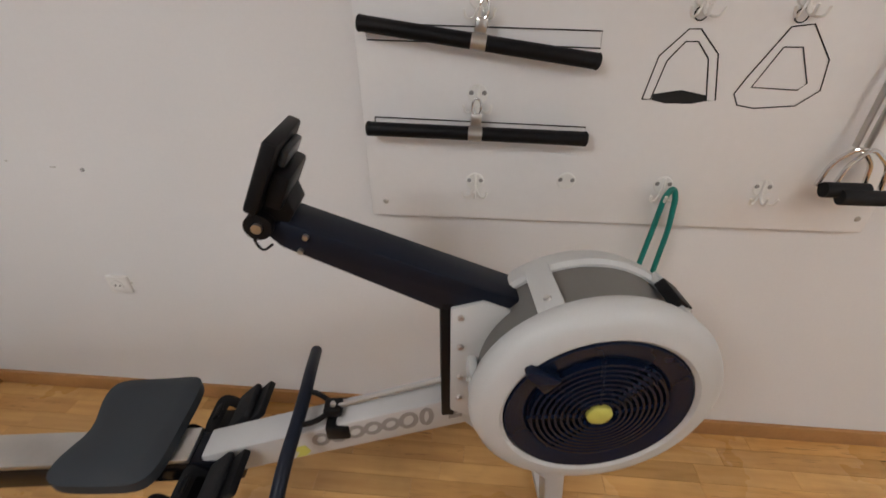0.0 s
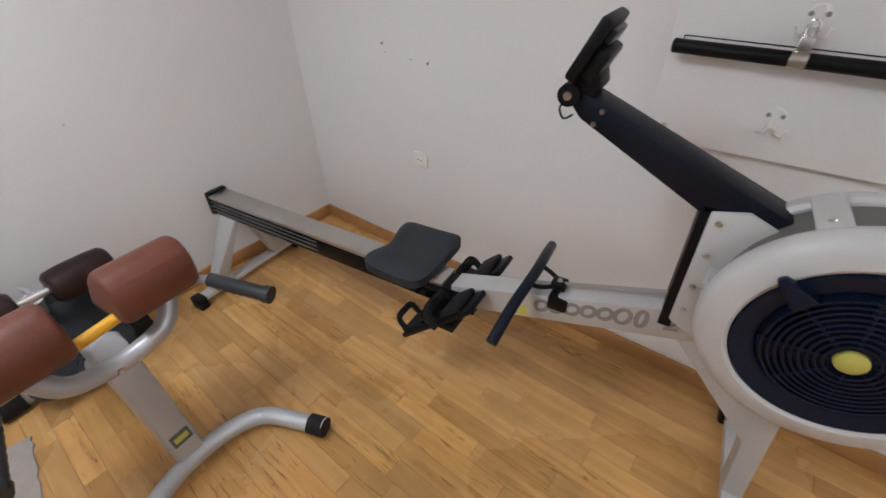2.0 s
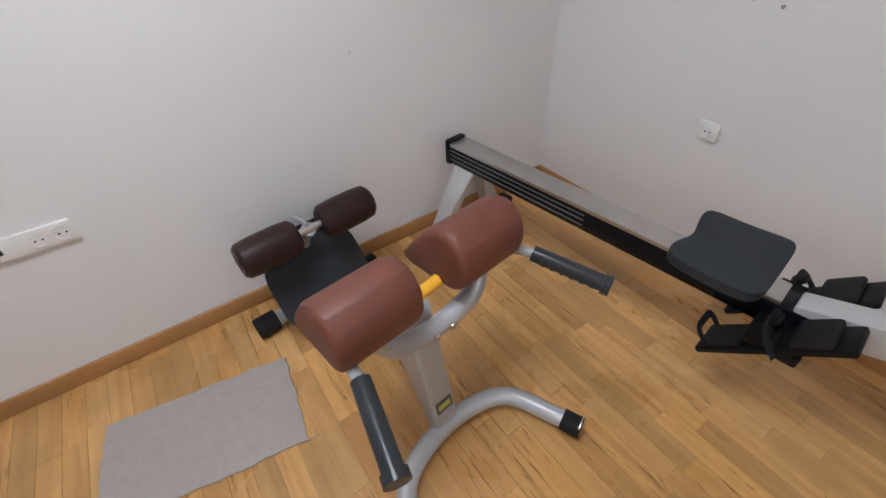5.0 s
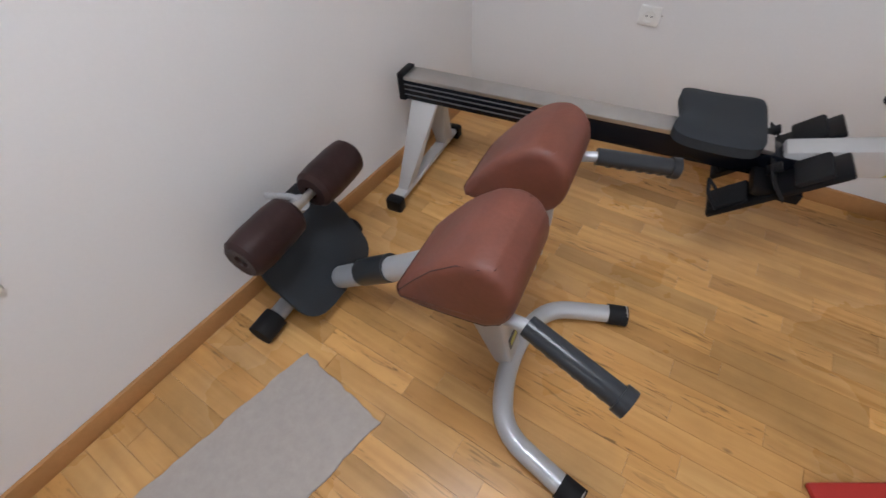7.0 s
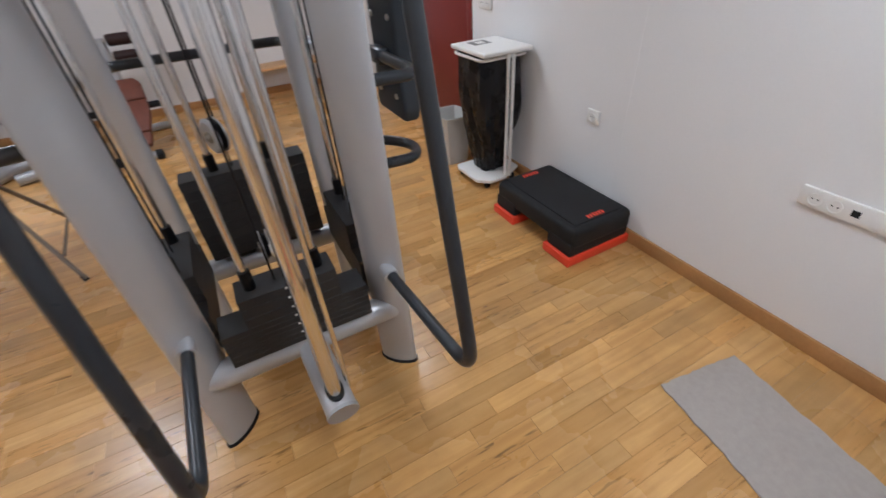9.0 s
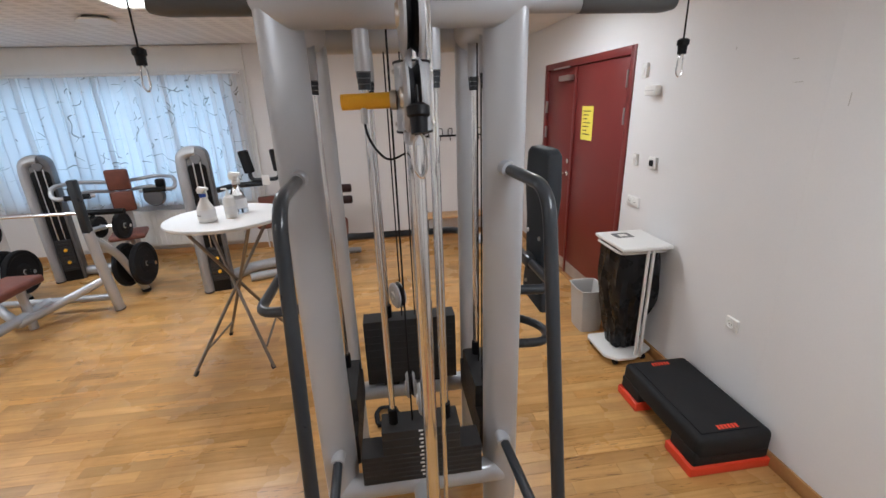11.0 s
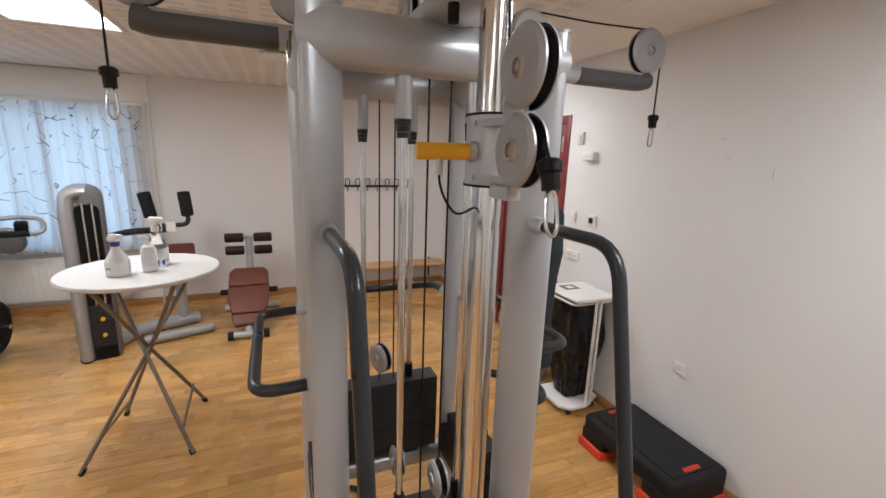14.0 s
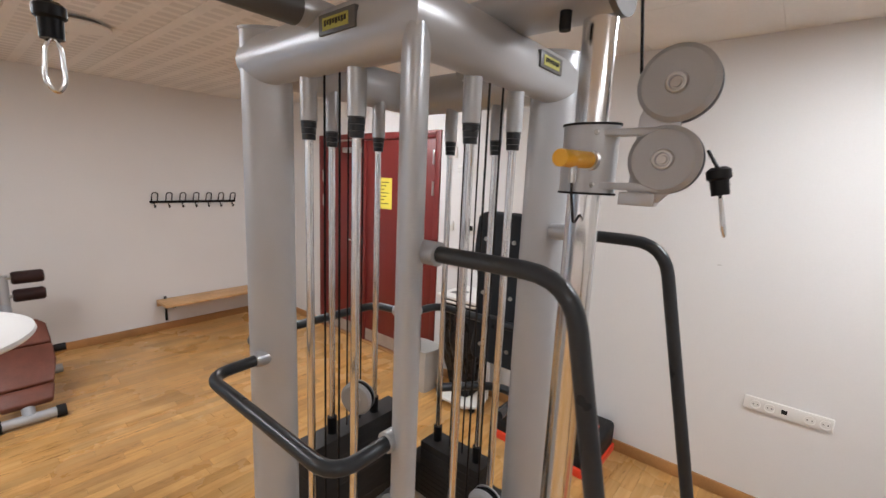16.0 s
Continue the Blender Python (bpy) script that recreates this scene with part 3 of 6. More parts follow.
for vx, vy in ((3.95, -5.68), (2.1, -5.5)):
    v = thing("ceiling_vent", "round beige ceiling vent with a dark slot", "vent", vx, vy, CEIL)
    part("collar", lathe(B(), [(0, 0), (0.09, 0), (0.09, -0.02), (0, -0.02)], (0, 0, 0), (0, 0, 1), 32), PRINT, v)
    part("disc", lathe(B(), [(0, -0.02), (0.12, -0.02), (0.135, -0.028), (0.13, -0.038), (0, -0.045)], (0, 0, 0), (0, 0, 1), 32), WHITE, v)


def socket(name, label, m, holes, wide, dark=None):
    """A wall socket: its back on the plane y = 0, facing -y."""
    s = thing(name, label, "socket")
    s.matrix_basis = m
    part("plate", box(B(), (-wide / 2, -0.014, -0.036), (wide / 2, 0, 0.036), 0.005), WHITE, s)
    for x in holes:
        part("insert", lathe(B(), [(0, 0.001), (0.020, 0.001), (0.022, 0.004), (0.022, 0), (0.027, 0)], (x, -0.0145, 0), (0, -1, 0), 20), WHITE, s)
        for d in (-0.009, 0.009):
            part("hole", lathe(B(), [(0, 0), (0.003, 0), (0.003, 0.001), (0, 0.001)], (x + d, -0.0158, 0), (0, -1, 0), 8), INK, s)
    if dark is not None:
        part("data_port", box(B(), (dark - 0.012, -0.0165, -0.01), (dark + 0.012, -0.013, 0.012)), INK, s)
    return s


socket("wall_socket", "white single wall socket on the plaster wall", pose(0.828, 0, 0.592), (0,), 0.08)
socket("wall_socket", "white single wall socket above the step platform", pose(0.0, -3.425, 0.585, 0, 0, 90), (0,), 0.08)
st = socket("socket_strip", "long white socket strip with a black data port", pose(0.0, -2.235, 0.60, 0, 0, 90), (-0.13, -0.07, 0.09, 0.15), 0.36, -0.01)
socket("wall_socket", "white double wall socket beside the door", pose(0.0, -4.47, 1.03, 0, 0, 90), (-0.035, 0.035), 0.15)
for y, z, w, h, dk in ((-4.5, 1.33, 0.05, 0.08, False), (-4.29, 1.33, 0.08, 0.08, True), (-4.5, 1.92, 0.06, 0.09, False)):
    s = thing("wall_switch", "small white wall switch beside the door", "switch", 0, y, z)
    part("plate", box(B(), (0, -w / 2, -h / 2), (0.02, w / 2, h / 2), 0.004), WHITE, s)
    part("rocker", box(B(), (0.02, -w / 4, -h / 4), (0.026, w / 4, h / 4), 0.002), INK if dk else WHITE, s)
s = thing("wall_box", "small white plastic box on the wall", "alarm box", 0, -4.37, 1.79)
part("body", box(B(), (0, -0.06, -0.03), (0.045, 0.06, 0.03), 0.006), WHITE, s)
part("lid_seam", box(B(), (0.046, -0.055, -0.002), (0.047, 0.055, 0.002)), BINGREY, s)
# plugs and scuffs left in the plaster
for x, z in ((0.64, 1.078), (0.895, 1.024)):
    s = thing("wall_plug", "grey plastic plug in the plaster", "wall plug", x, 0, z)
    part("rim", lathe(B(), [(0, 0.001), (0.003, 0.001), (0.006, 0.004), (0.006, 0)], (0, 0, 0), (0, -1, 0), 10), PRINT, s)

hooks = thing("coat_rack", "black metal coat rack with double hooks on the wall", "coat rack", 0.93, FAR, 1.35)
part("rail", box(B(), (-0.42, 0.004, -0.012), (0.42, 0.018, 0.012), 0.003), BLACK, hooks)
for i in range(7):
    x = -0.38 + i * 0.127
    part("hook", tube(B(), [(x - 0.026, 0.02, -0.01), (x - 0.026, 0.06, 0.095), (x + 0.026, 0.06, 0.095), (x + 0.026, 0.02, -0.01)], 0.0055, 0.026, 8), BLACK, hooks)
    part("lower_hook", tube(B(), [(x, 0.018, -0.01), (x, 0.03, -0.06), (x, 0.055, -0.05), (x, 0.06, -0.03)], 0.005, 0.02, 8), BLACK, hooks)
bench = thing("wall_bench", "narrow pine wall bench on black brackets", "bench", 0.69, FAR, 0)
part("seat", box(B(), (-0.66, 0.03, 0.31), (0.66, 0.30, 0.338), 0.005), PINE, bench)
part("wall_cleat", box(B(), (-0.66, 0, 0.27), (0.66, 0.03, 0.335), 0.003), PINE, bench)
for x in (-0.5, 0.58):
    part("bracket", tube(B(), [(x, 0.012, 0.36), (x, 0.012, 0.10)], 0.012, 0, 8), BLACK, bench)
    part("bracket_arm", box(B(), (x - 0.015, 0.0, 0.296), (x + 0.015, 0.27, 0.31)), BLACK, bench)


# ---- accessory board on the north wall ----
board = thing("accessory_board", "large white board for cable attachments, screwed to the wall", "board", 2.455, 0, 0.92)
part("sheet", box(B(), (-0.672, -0.02, 0.0), (0.672, -0.002, 1.2), 0.003), BOARD, board)
part("packing", box(B(), (-0.6, -0.002, 0.1), (0.6, 0.0, 1.1)), WHITE, board)
for x, z in ((-0.63, 0.045), (0.643, 0.041), (-0.63, 1.15), (0.643, 1.15)):
    part("bolt", lathe(B(), [(0, 0.004), (0.005, 0.004), (0.008, 0.001), (0.008, 0)], (x, -0.02, z), (0, -1, 0), 12), STEEL, board, "steel screw head")


def drawn(points, closed=True, w=0.0016):
    """A pen outline on the board: points are (x, z)."""
    bm = B()
    pts = [Vector((x - 2.455, -0.0205, z - 0.92)) for x, z in points]
    if closed:
        pts.append(pts[0])
    tube(bm, pts, w, 0, 5, ends=False)
    return bm


part("pen_outline", drawn([(1.81, 1.42), (2.35, 1.405), (2.352, 1.37), (1.812, 1.385)]), INK, board, "hand-drawn black outline")
part("pen_outline", drawn([(1.815, 1.205), (2.35, 1.19), (2.35, 1.165), (1.815, 1.18)]), INK, board, "hand-drawn black outline")
part("pen_outline", drawn([(2.47, 1.26), (2.485, 1.355), (2.535, 1.41), (2.56, 1.41), (2.612, 1.36), (2.638, 1.26), (2.618, 1.258), (2.594, 1.35), (2.562, 1.385), (2.535, 1.385), (2.505, 1.345), (2.49, 1.26)]), INK, board, "hand-drawn black outline")
part("pen_fill", slab(B(), [(0.038, 0.338), (0.07, 0.331), (0.13, 0.331), (0.162, 0.338), (0.162, 0.350), (0.10, 0.362), (0.038, 0.352)], 1, -0.0212, -0.0202), INK, board, "drawn handle filled in black")
part("pen_outline", drawn([(2.745, 1.415), (2.69, 1.31), (2.675, 1.275), (2.69, 1.25), (2.73, 1.243), (2.82, 1.25), (2.86, 1.285), (2.85, 1.35), (2.79, 1.42)]), INK, board, "hand-drawn black outline")
part("pen_outline", drawn([(2.745, 1.375), (2.708, 1.29), (2.81, 1.285), (2.825, 1.30), (2.785, 1.375)]), INK, board, "hand-drawn black outline")
for x, z in ((2.551, 1.44), (2.757, 1.436)):
    part("pen_ring", drawn([(x + 0.014 * math.cos(a * 0.6283), z + 0.014 * math.sin(a * 0.6283)) for a in range(10)]), INK, board)


def wall_hook(x, z, with_arms=True):
    h = thing("wall_hook", "clear plastic double hook screwed to the board", "hook", x, -0.02, z, 0, "hooks on the board")
    part("back_plate", lathe(B(), [(0, 0.003), (0.022, 0.003), (0.025, 0.0)], (0, 0, 0), (0, -1, 0), 20), WHITE, h)
    for d in (-0.016, 0.016):
        part("screw", lathe(B(), [(0, 0.006), (0.004, 0.006), (0.006, 0.003)], (d, 0, 0.004), (0, -1, 0), 10), PRINT, h)
    if with_arms:
        part("prong", tube(B(), [(0, -0.003, 0.02), (0, -0.012, -0.03), (0, -0.035, -0.038), (0, -0.04, -0.015)], 0.004, 0.012, 8), WHITE, h)
        for d in (-1, 1):
            part("side_prong", tube(B(), [(0, -0.004, -0.01), (d * 0.014, -0.014, -0.04), (d * 0.03, -0.024, -0.04), (d * 0.034, -0.028, -0.02)], 0.003, 0.012, 8), WHITE, h)


for x, z, w in ((2.078, 1.265, True), (2.079, 1.035, True), (2.324, 1.044, False), (2.577, 1.041, True), (2.827, 1.042, True), (2.075, 1.47, True), (2.551, 1.475, True), (2.757, 1.475, True), (2.99, 1.475, True)):
    wall_hook(x, z, w)


def bar_attachment(x, z, tilt):
    b = thing("pulldown_bar", "short black cable pull bar with a steel swivel, hanging", "pull bar", x, -0.06, z, 0, "bars on the board")
    b.matrix_basis = pose(x, -0.055, z, 0, tilt, 0)
    bm = tube(B(), [(-0.272, 0, 0), (0.272, 0, 0)], 0.0175, 0, 20)
    part("bar", bm, BLACK, b)
    for s in (-1, 1):
        part("end_cap", lathe(B(), [(0.0178, -0.006), (0.0185, 0.0), (0.014, 0.004), (0, 0.005)], (s * 0.272, 0, 0), (s, 0, 0), 20), RUBBER, b)
    part("clamp", tube(B(), [(-0.017, 0, 0), (0.017, 0, 0)], 0.0195, 0, 20), STEEL, b)
    part("swivel", box(B(), (-0.014, -0.006, 0.018), (0.014, 0.006, 0.05), 0.006), STEEL, b)
    ring = [(0.011 * math.cos(a * 0.5236), 0, 0.065 + 0.02 * math.sin(a * 0.5236)) for a in range(13)]
    part("carabiner", tube(B(), ring, 0.003, 0, 8), CHROME, b)


bar_attachment(2.075, 1.385, 8)
bar_attachment(2.075, 1.178, 1.5)

rope = thing("stirrup_handle", "chrome strap with black stirrup handle, hanging from the board", "cable handle", 2.985, -0.05, 1.075)
for d in (-0.012, 0.014):
    part("strap", tube(B(), [(0.0 + d, 0.0, 0.09), (0.005 + d, 0.01, 0.42)], 0.009, 0, 12, 0.5), STEEL, rope)
for o, tilt in ((0.0, 0), (0.03, 1)):
    part("yoke", tube(B(), [(-0.055 + o, -0.012 * tilt, -0.01), (-0.045 + o, -0.012 * tilt, 0.05), (0.0 + o, 0, 0.09), (0.045 + o, -0.012 * tilt, 0.05), (0.055 + o, -0.012 * tilt, -0.01)], 0.006, 0.02, 10), CHROME, rope)
    part("grip", tube(B(), [(-0.05 + o, -0.02 - 0.02 * tilt, -0.012 - 0.01 * tilt), (0.05 + o, -0.02 - 0.02 * tilt, -0.012 - 0.01 * tilt)], 0.019, 0, 16), RUBBER, rope)

band = thing("resistance_tube", "teal rubber tube looped over a board hook", "resistance band", 2.577, -0.05, 1.02)
part("loop", tube(B(), [(-0.018, 0, -0.255), (-0.006, 0, -0.10), (0.0, 0.0, 0.0), (0.015, 0.0, 0.03), (0.028, 0.0, 0.0), (0.035, 0, -0.10), (0.028, 0, -0.27)], 0.0075, 0.03, 10), GREEN, band)


# ---- rowing machine ----
row = thing("rowing_machine", "grey and navy air rowing machine with a white flywheel housing", "rowing machine", 0.09, -0.67, 0, 7.3)
bm = box(B(), (0, -0.045, 0.385), (1.42, 0.045, 0.465), 0.004)
rail = part("monorail", bm, RAIL, row, "long dark seat rail with a steel top")
part("steel_track", box(B(), (0.004, -0.047, 0.466), (1.30, 0.047, 0.482), 0.003), STEEL, rail, "scuffed stainless steel track")
for z in (0.408, 0.43, 0.45):
    part("side_rib", box(B(), (0.01, -0.048, z - 0.0018), (0.70, -0.045, z + 0.0018)), CAPS, rail)
part("end_stop", box(B(), (-0.02, -0.05, 0.378), (0.012, 0.05, 0.492), 0.006), BLACK, row)
for s in (-1, 1):
    bm = B()
    slab(bm, [(0.02 * s, 0.385), (0.045 * s, 0.385), (0.24 * s, 0.05), (0.15 * s, 0.05)] if s > 0 else [(0.02 * s, 0.385), (0.15 * s, 0.05), (0.24 * s, 0.05), (0.045 * s, 0.385)], 0, 0.035, 0.15, 0.004)
    for v in bm.verts:
        if v.co.z < 0.2:
            v.co.x = 0.035 + (v.co.x - 0.035) * 0.4
    part("rear_leg", bm, ALU, row)
bm = box(B(), (0.03, -0.29, 0.035), (0.085, 0.29, 0.06), 0.006)
part("rear_foot_bar", bm, ALU, row)
for s in (-1, 1):
    part("foot_cap", box(B(), (0.02, s * 0.30 - 0.025, 0.0), (0.095, s * 0.30 + 0.025, 0.065), 0.01), BLACK, row)
# main beam
bm = slab(B(), [(1.33, 0.39), (2.03, 0.59), (2.03, 0.69), (1.33, 0.482)], 1, -0.04, 0.04, 0.006)
beam = part("main_beam", bm, ALU, row, "light grey beam with a printed name bar")
dz = (0.59 - 0.39) / 0.70
for i, (w, h) in enumerate(((0.036, 0.038), (0.038, 0.038), (0.038, 0.038), (0.036, 0.038), (0.036, 0.038), (0.038, 0.05), (0.024, 0.055))):
    u = 1.645 + i * 0.044
    z = 0.39 + dz * (u - 1.33) + 0.058
    ring = [(u + w / 2 * math.cos(a * math.pi / 6), -0.0405, z + h / 2 * math.sin(a * math.pi / 6) + dz * w / 2 * math.cos(a * math.pi / 6)) for a in range(13)]
    part("print_mark", tube(B(), ring, 0.007, 0, 6, 0.2, (0, 1, 0)), PRINT, beam)
part("print_numeral", slab(B(), [(1.962, 0.602), (1.995, 0.611), (1.995, 0.620), (1.978, 0.618), (1.995, 0.64), (1.99, 0.662), (1.965, 0.66), (1.96, 0.64), (1.972, 0.643), (1.98, 0.652), (1.984, 0.64), (1.962, 0.612)], 1, -0.0412, -0.04), PRINT, beam)
part("print_flash", slab(B(), [(1.565, 0.505), (1.582, 0.485), (1.57, 0.465), (1.60, 0.475), (1.612, 0.493), (1.60, 0.515)], 1, -0.0412, -0.04), LIME, beam, "lime green printed flash")
# chain
part("chain", tube(B(), [(1.69, 0, 0.612), (2.08, 0, 0.735)], 0.006, 0, 8), STEEL, row)
# side plates and arm
for s in (-1, 1):
    plate = part("side_plate", slab(B(), [(1.965, 0.655), (2.06, 0.60), (2.16, 0.72), (2.13, 0.93), (2.03, 0.975), (1.965, 0.96)], 1, s * 0.05 - 0.006, s * 0.05 + 0.006, 0.004), SHELL, row)
    for u, z in ((1.985, 0.94), (1.985, 0.86), (1.985, 0.77), (1.985, 0.70)):
        part("screw", lathe(B(), [(0, 0.008), (0.005, 0.008), (0.007, 0.005), (0.007, 0)], (u, s * 0.054, z), (0, s, 0), 10), STEEL, plate)
part("upright", box(B(), (1.945, -0.045, 0.62), (1.975, 0.045, 0.97), 0.004), BLACK, row)
arm = part("monitor_arm", slab(B(), [(1.64, 1.135), (1.665, 1.105), (1.95, 0.945), (2.16, 0.905), (2.20, 0.925), (1.675, 1.158), (1.655, 1.155)], 1, -0.045, 0.045, 0.008), NAVY, row, "dark navy monitor arm")
for u, z in ((1.712, 1.127), (1.698, 1.098)):
    part("screw", lathe(B(), [(0, 0.006), (0.005, 0.006), (0.006, 0)], (u, -0.045, z), (0, -1, 0), 10), STEEL, arm)
q = pose(1.645, 0, 1.20, 0, 27, 0)
mon = part("monitor", box(B(), (-0.012, -0.075, -0.015), (0.012, 0.075, 0.115), 0.006, q), BLACK, row, "black performance monitor")
part("monitor_back", box(B(), (0.012, -0.06, 0.0), (0.042, 0.06, 0.065), 0.008, q), BLACK, mon)
part("battery_bump", box(B(), (0.012, -0.045, 0.07), (0.026, 0.045, 0.10), 0.005, q), GRIP, mon)
part("pivot", tube(B(), [(1.640, -0.06, 1.155), (1.640, 0.06, 1.155)], 0.024, 0, 18), BLACK, row)
part("pivot_bolt", tube(B(), [(1.640, -0.067, 1.155), (1.640, 0.067, 1.155)], 0.009, 0, 12), STEEL, row)
part("monitor_bracket", slab(B(), [(1.625, 1.14), (1.665, 1.12), (1.70, 1.17), (1.69, 1.21), (1.64, 1.215)], 1, -0.04, 0.04, 0.005), BLACK, row)
part("cable", tube(B(), [(1.632, -0.03, 1.14), (1.615, -0.035, 1.12), (1.63, -0.04, 1.095), (1.65, -0.04, 1.11)], 0.0025, 0.015, 6), BLACK, row)
# flywheel housing
C = (2.243, 0, 0.80)
R = 0.248
front = part("front_shell", lathe(B(), [(0.184, -0.176), (0.192, -0.182), (0.222, -0.179), (0.240, -0.167), (R, -0.148), (0.245, -0.128), (0.232, -0.114), (0.10, -0.11)], C, (0, 1, 0), 56), SHELL, row, "light grey plastic flywheel cover")
part("back_shell", lathe(B(), [(0, 0.06), (0.20, 0.06), (0.225, 0.048), (0.234, 0.025), (0.234, 0.002), (0.226, -0.006), (0.1, -0.008)], C, (0, 1, 0), 56), SHELL, row)
part("perforated_ring", lathe(B(), [(0.220, -0.116), (0.220, 0.0)], C, (0, 1, 0), 56), SCREEN, row, "grey perforated screen between the covers")
for a, da in ((116, 6), (48, 5), (178, 6), (0, 5), (-60, 7), (-120, 7)):
    bm = B()
    pts = [(math.radians(a + da * k / 4)) for k in range(-4, 5)]
    outline = [(C[0] + (R - 0.004) * math.cos(t), C[2] + (R - 0.004) * math.sin(t)) for t in pts] + [(C[0] + 0.225 * math.cos(t), C[2] + 0.225 * math.sin(t)) for t in reversed(pts)]
    block = part("bridge_block", slab(bm, outline, 1, -0.135, 0.01, 0.003), SHELL, row)
    t = math.radians(a)
    part("bolt", lathe(B(), [(0, 0.004), (0.006, 0.004), (0.008, 0)], (C[0] + (R - 0.004) * math.cos(t), -0.10, C[2] + (R - 0.004) * math.sin(t)), (math.cos(t), 0, math.sin(t)), 10), STEEL, block)
grille = part("grille_plate", lathe(B(), [(0, -0.182), (0.04, -0.181), (0.10, -0.172), (0.136, -0.168), (0.140, -0.173), (0.150, -0.176), (0.180, -0.180), (0.185, -0.168)], C, (0, 1, 0), 56), NAVY_PLASTIC, row, "glossy navy vented damper cover")
for i in range(9):
    r = 0.036 + i * 0.0115
    part("vent_ring", lathe(B(), [(r, -0.168), (r, -0.190 + 0.08 * (r - 0.03)), (r + 0.005, -0.190 + 0.08 * (r - 0.03)), (r + 0.005, -0.168)], C, (0, 1, 0), 40), NAVY_PLASTIC, grille)
for k in range(8):
    a = k * math.pi / 4 + 0.1
    part("spoke", tube(B(), [(C[0] + 0.03 * math.cos(a), -0.184, C[2] + 0.03 * math.sin(a)), (C[0] + 0.138 * math.cos(a), -0.175, C[2] + 0.138 * math.sin(a))], 0.0045, 0, 8), NAVY_PLASTIC, grille)
part("damper_lever", slab(B(), [(C[0] - 0.158, C[2] + 0.128), (C[0] - 0.146, C[2] + 0.140), (C[0] - 0.088, C[2] + 0.112), (C[0] - 0.118, C[2] + 0.078)], 1, -0.200, -0.176, 0.005), NAVY_PLASTIC, grille)
part("hub_cap", lathe(B(), [(0, -0.194), (0.019, -0.193), (0.0245, -0.189), (0.0255, -0.178)], C, (0, 1, 0), 24), LIME, grille, "pale green hub badge")
part("top_slot", slab(B(), [(C[0] + 0.125, C[2] + 0.19), (C[0] + 0.155, C[2] + 0.17), (C[0] + 0.172, C[2] + 0.184), (C[0] + 0.142, C[2] + 0.207)], 1, -0.10, -0.03, 0.003), BLACK, row)
bm = B()
slab(bm, [(1.96, 0.625), (2.27, 0.60), (2.295, 0.30), (2.32, 0.05), (2.265, 0.05), (2.238, 0.30)], 1, -0.035, 0.035, 0.006)
part("front_leg", bm, ALU, row, "tapered light grey front leg")
part("front_foot_bar", box(B(), (2.265, -0.27, 0.035), (2.317, 0.27, 0.062), 0.006), ALU, row)
for s in (-1, 1):
    part("foot_cap", box(B(), (2.25, s * 0.275 - 0.03, 0.012), (2.333, s * 0.275 + 0.03, 0.068), 0.01), BLACK, row)
    part("caster", tube(B(), [(2.35, s * 0.275 - 0.02, 0.028), (2.35, s * 0.275 + 0.02, 0.028)], 0.028, 0, 16), BLACK, row)
# seat
bm = B()
n = 12
grid = []
for i in range(n + 1):
    for j in range(n + 1):
        a, b = i / n * 2 - 1, j / n * 2 - 1
        q2 = (a ** 6 + b ** 6) ** (1 / 6) if (a or b) else 1
        m2 = max(abs(a), abs(b))
        k = m2 / q2 if q2 else 1
        waist = 1 - 0.05 * (1 - a) / 2
        dip = -0.012 * math.exp(-((b / 0.4) ** 2)) * (0.3 - a * 0.7 if a < 0.3 else 0) - 0.012 * max(0, m2 - 0.75) ** 2 * 16
        grid.append(bm.verts.new((1.13 + 0.132 * a * k + 0.024 * max(0, -a) * math.exp(-((b / 0.5) ** 2)), 0.035 + 0.162 * b * k * waist, 0.525 + dip + 0.008 * a * a)))
for i in range(n):
    for j in range(n):
        p = i * (n + 1) + j
        bm.faces.new((grid[p], grid[p + n + 1], grid[p + n + 2], grid[p + 1]))
ext = bmesh.ops.extrude_face_region(bm, geom=bm.faces[:])
bmesh.ops.translate(bm, verts=[v for v in ext["geom"] if isinstance(v, bmesh.types.BMVert)], vec=(0, 0, -0.032))
part("seat", bm, CHARCOAL, row, "moulded charcoal grey foam seat")
part("seat_carriage", box(B(), (1.05, -0.06, 0.455), (1.24, 0.07, 0.50), 0.008), BLACK, row)
# foot stretchers
for s in (-1, 1):
    q = pose(1.33, s * 0.105, 0.40, 0, -43, 0)
    fp = part("footplate", box(B(), (-0.185, -0.055, -0.012), (0.185, 0.055, 0.008), 0.006, q), BLACK, row)
    part("heel_cup", box(B(), (-0.17, -0.05, 0.008), (-0.06, 0.05, 0.022), 0.006, q), RUBBER, fp)
    part("toe_pad", box(B(), (0.06, -0.058, 0.008), (0.15, 0.058, 0.03), 0.01, q), RUBBER, fp)
    arc = [q @ Vector((-0.15, -0.045, 0.01)), q @ Vector((-0.15, -0.045, 0.07)), q @ Vector((-0.15, 0.045, 0.07)), q @ Vector((-0.15, 0.045, 0.01))]
    part("heel_strap", tube(B(), arc, 0.012, 0.025, 8, 0.3), RUBBER, fp)
    arc = [q @ Vector((0.02, -0.062, -0.01)), q @ Vector((0.02, -0.06, 0.055)), q @ Vector((0.02, 0.06, 0.055)), q @ Vector((0.02, 0.062, -0.01))]
    part("foot_strap", tube(B(), arc, 0.018, 0.03, 8, 0.2), RUBBER, fp)
    part("buckle", box(B(), (0.005, -0.02, 0.056), (0.045, 0.025, 0.066), 0.003, q), BLACK, fp)
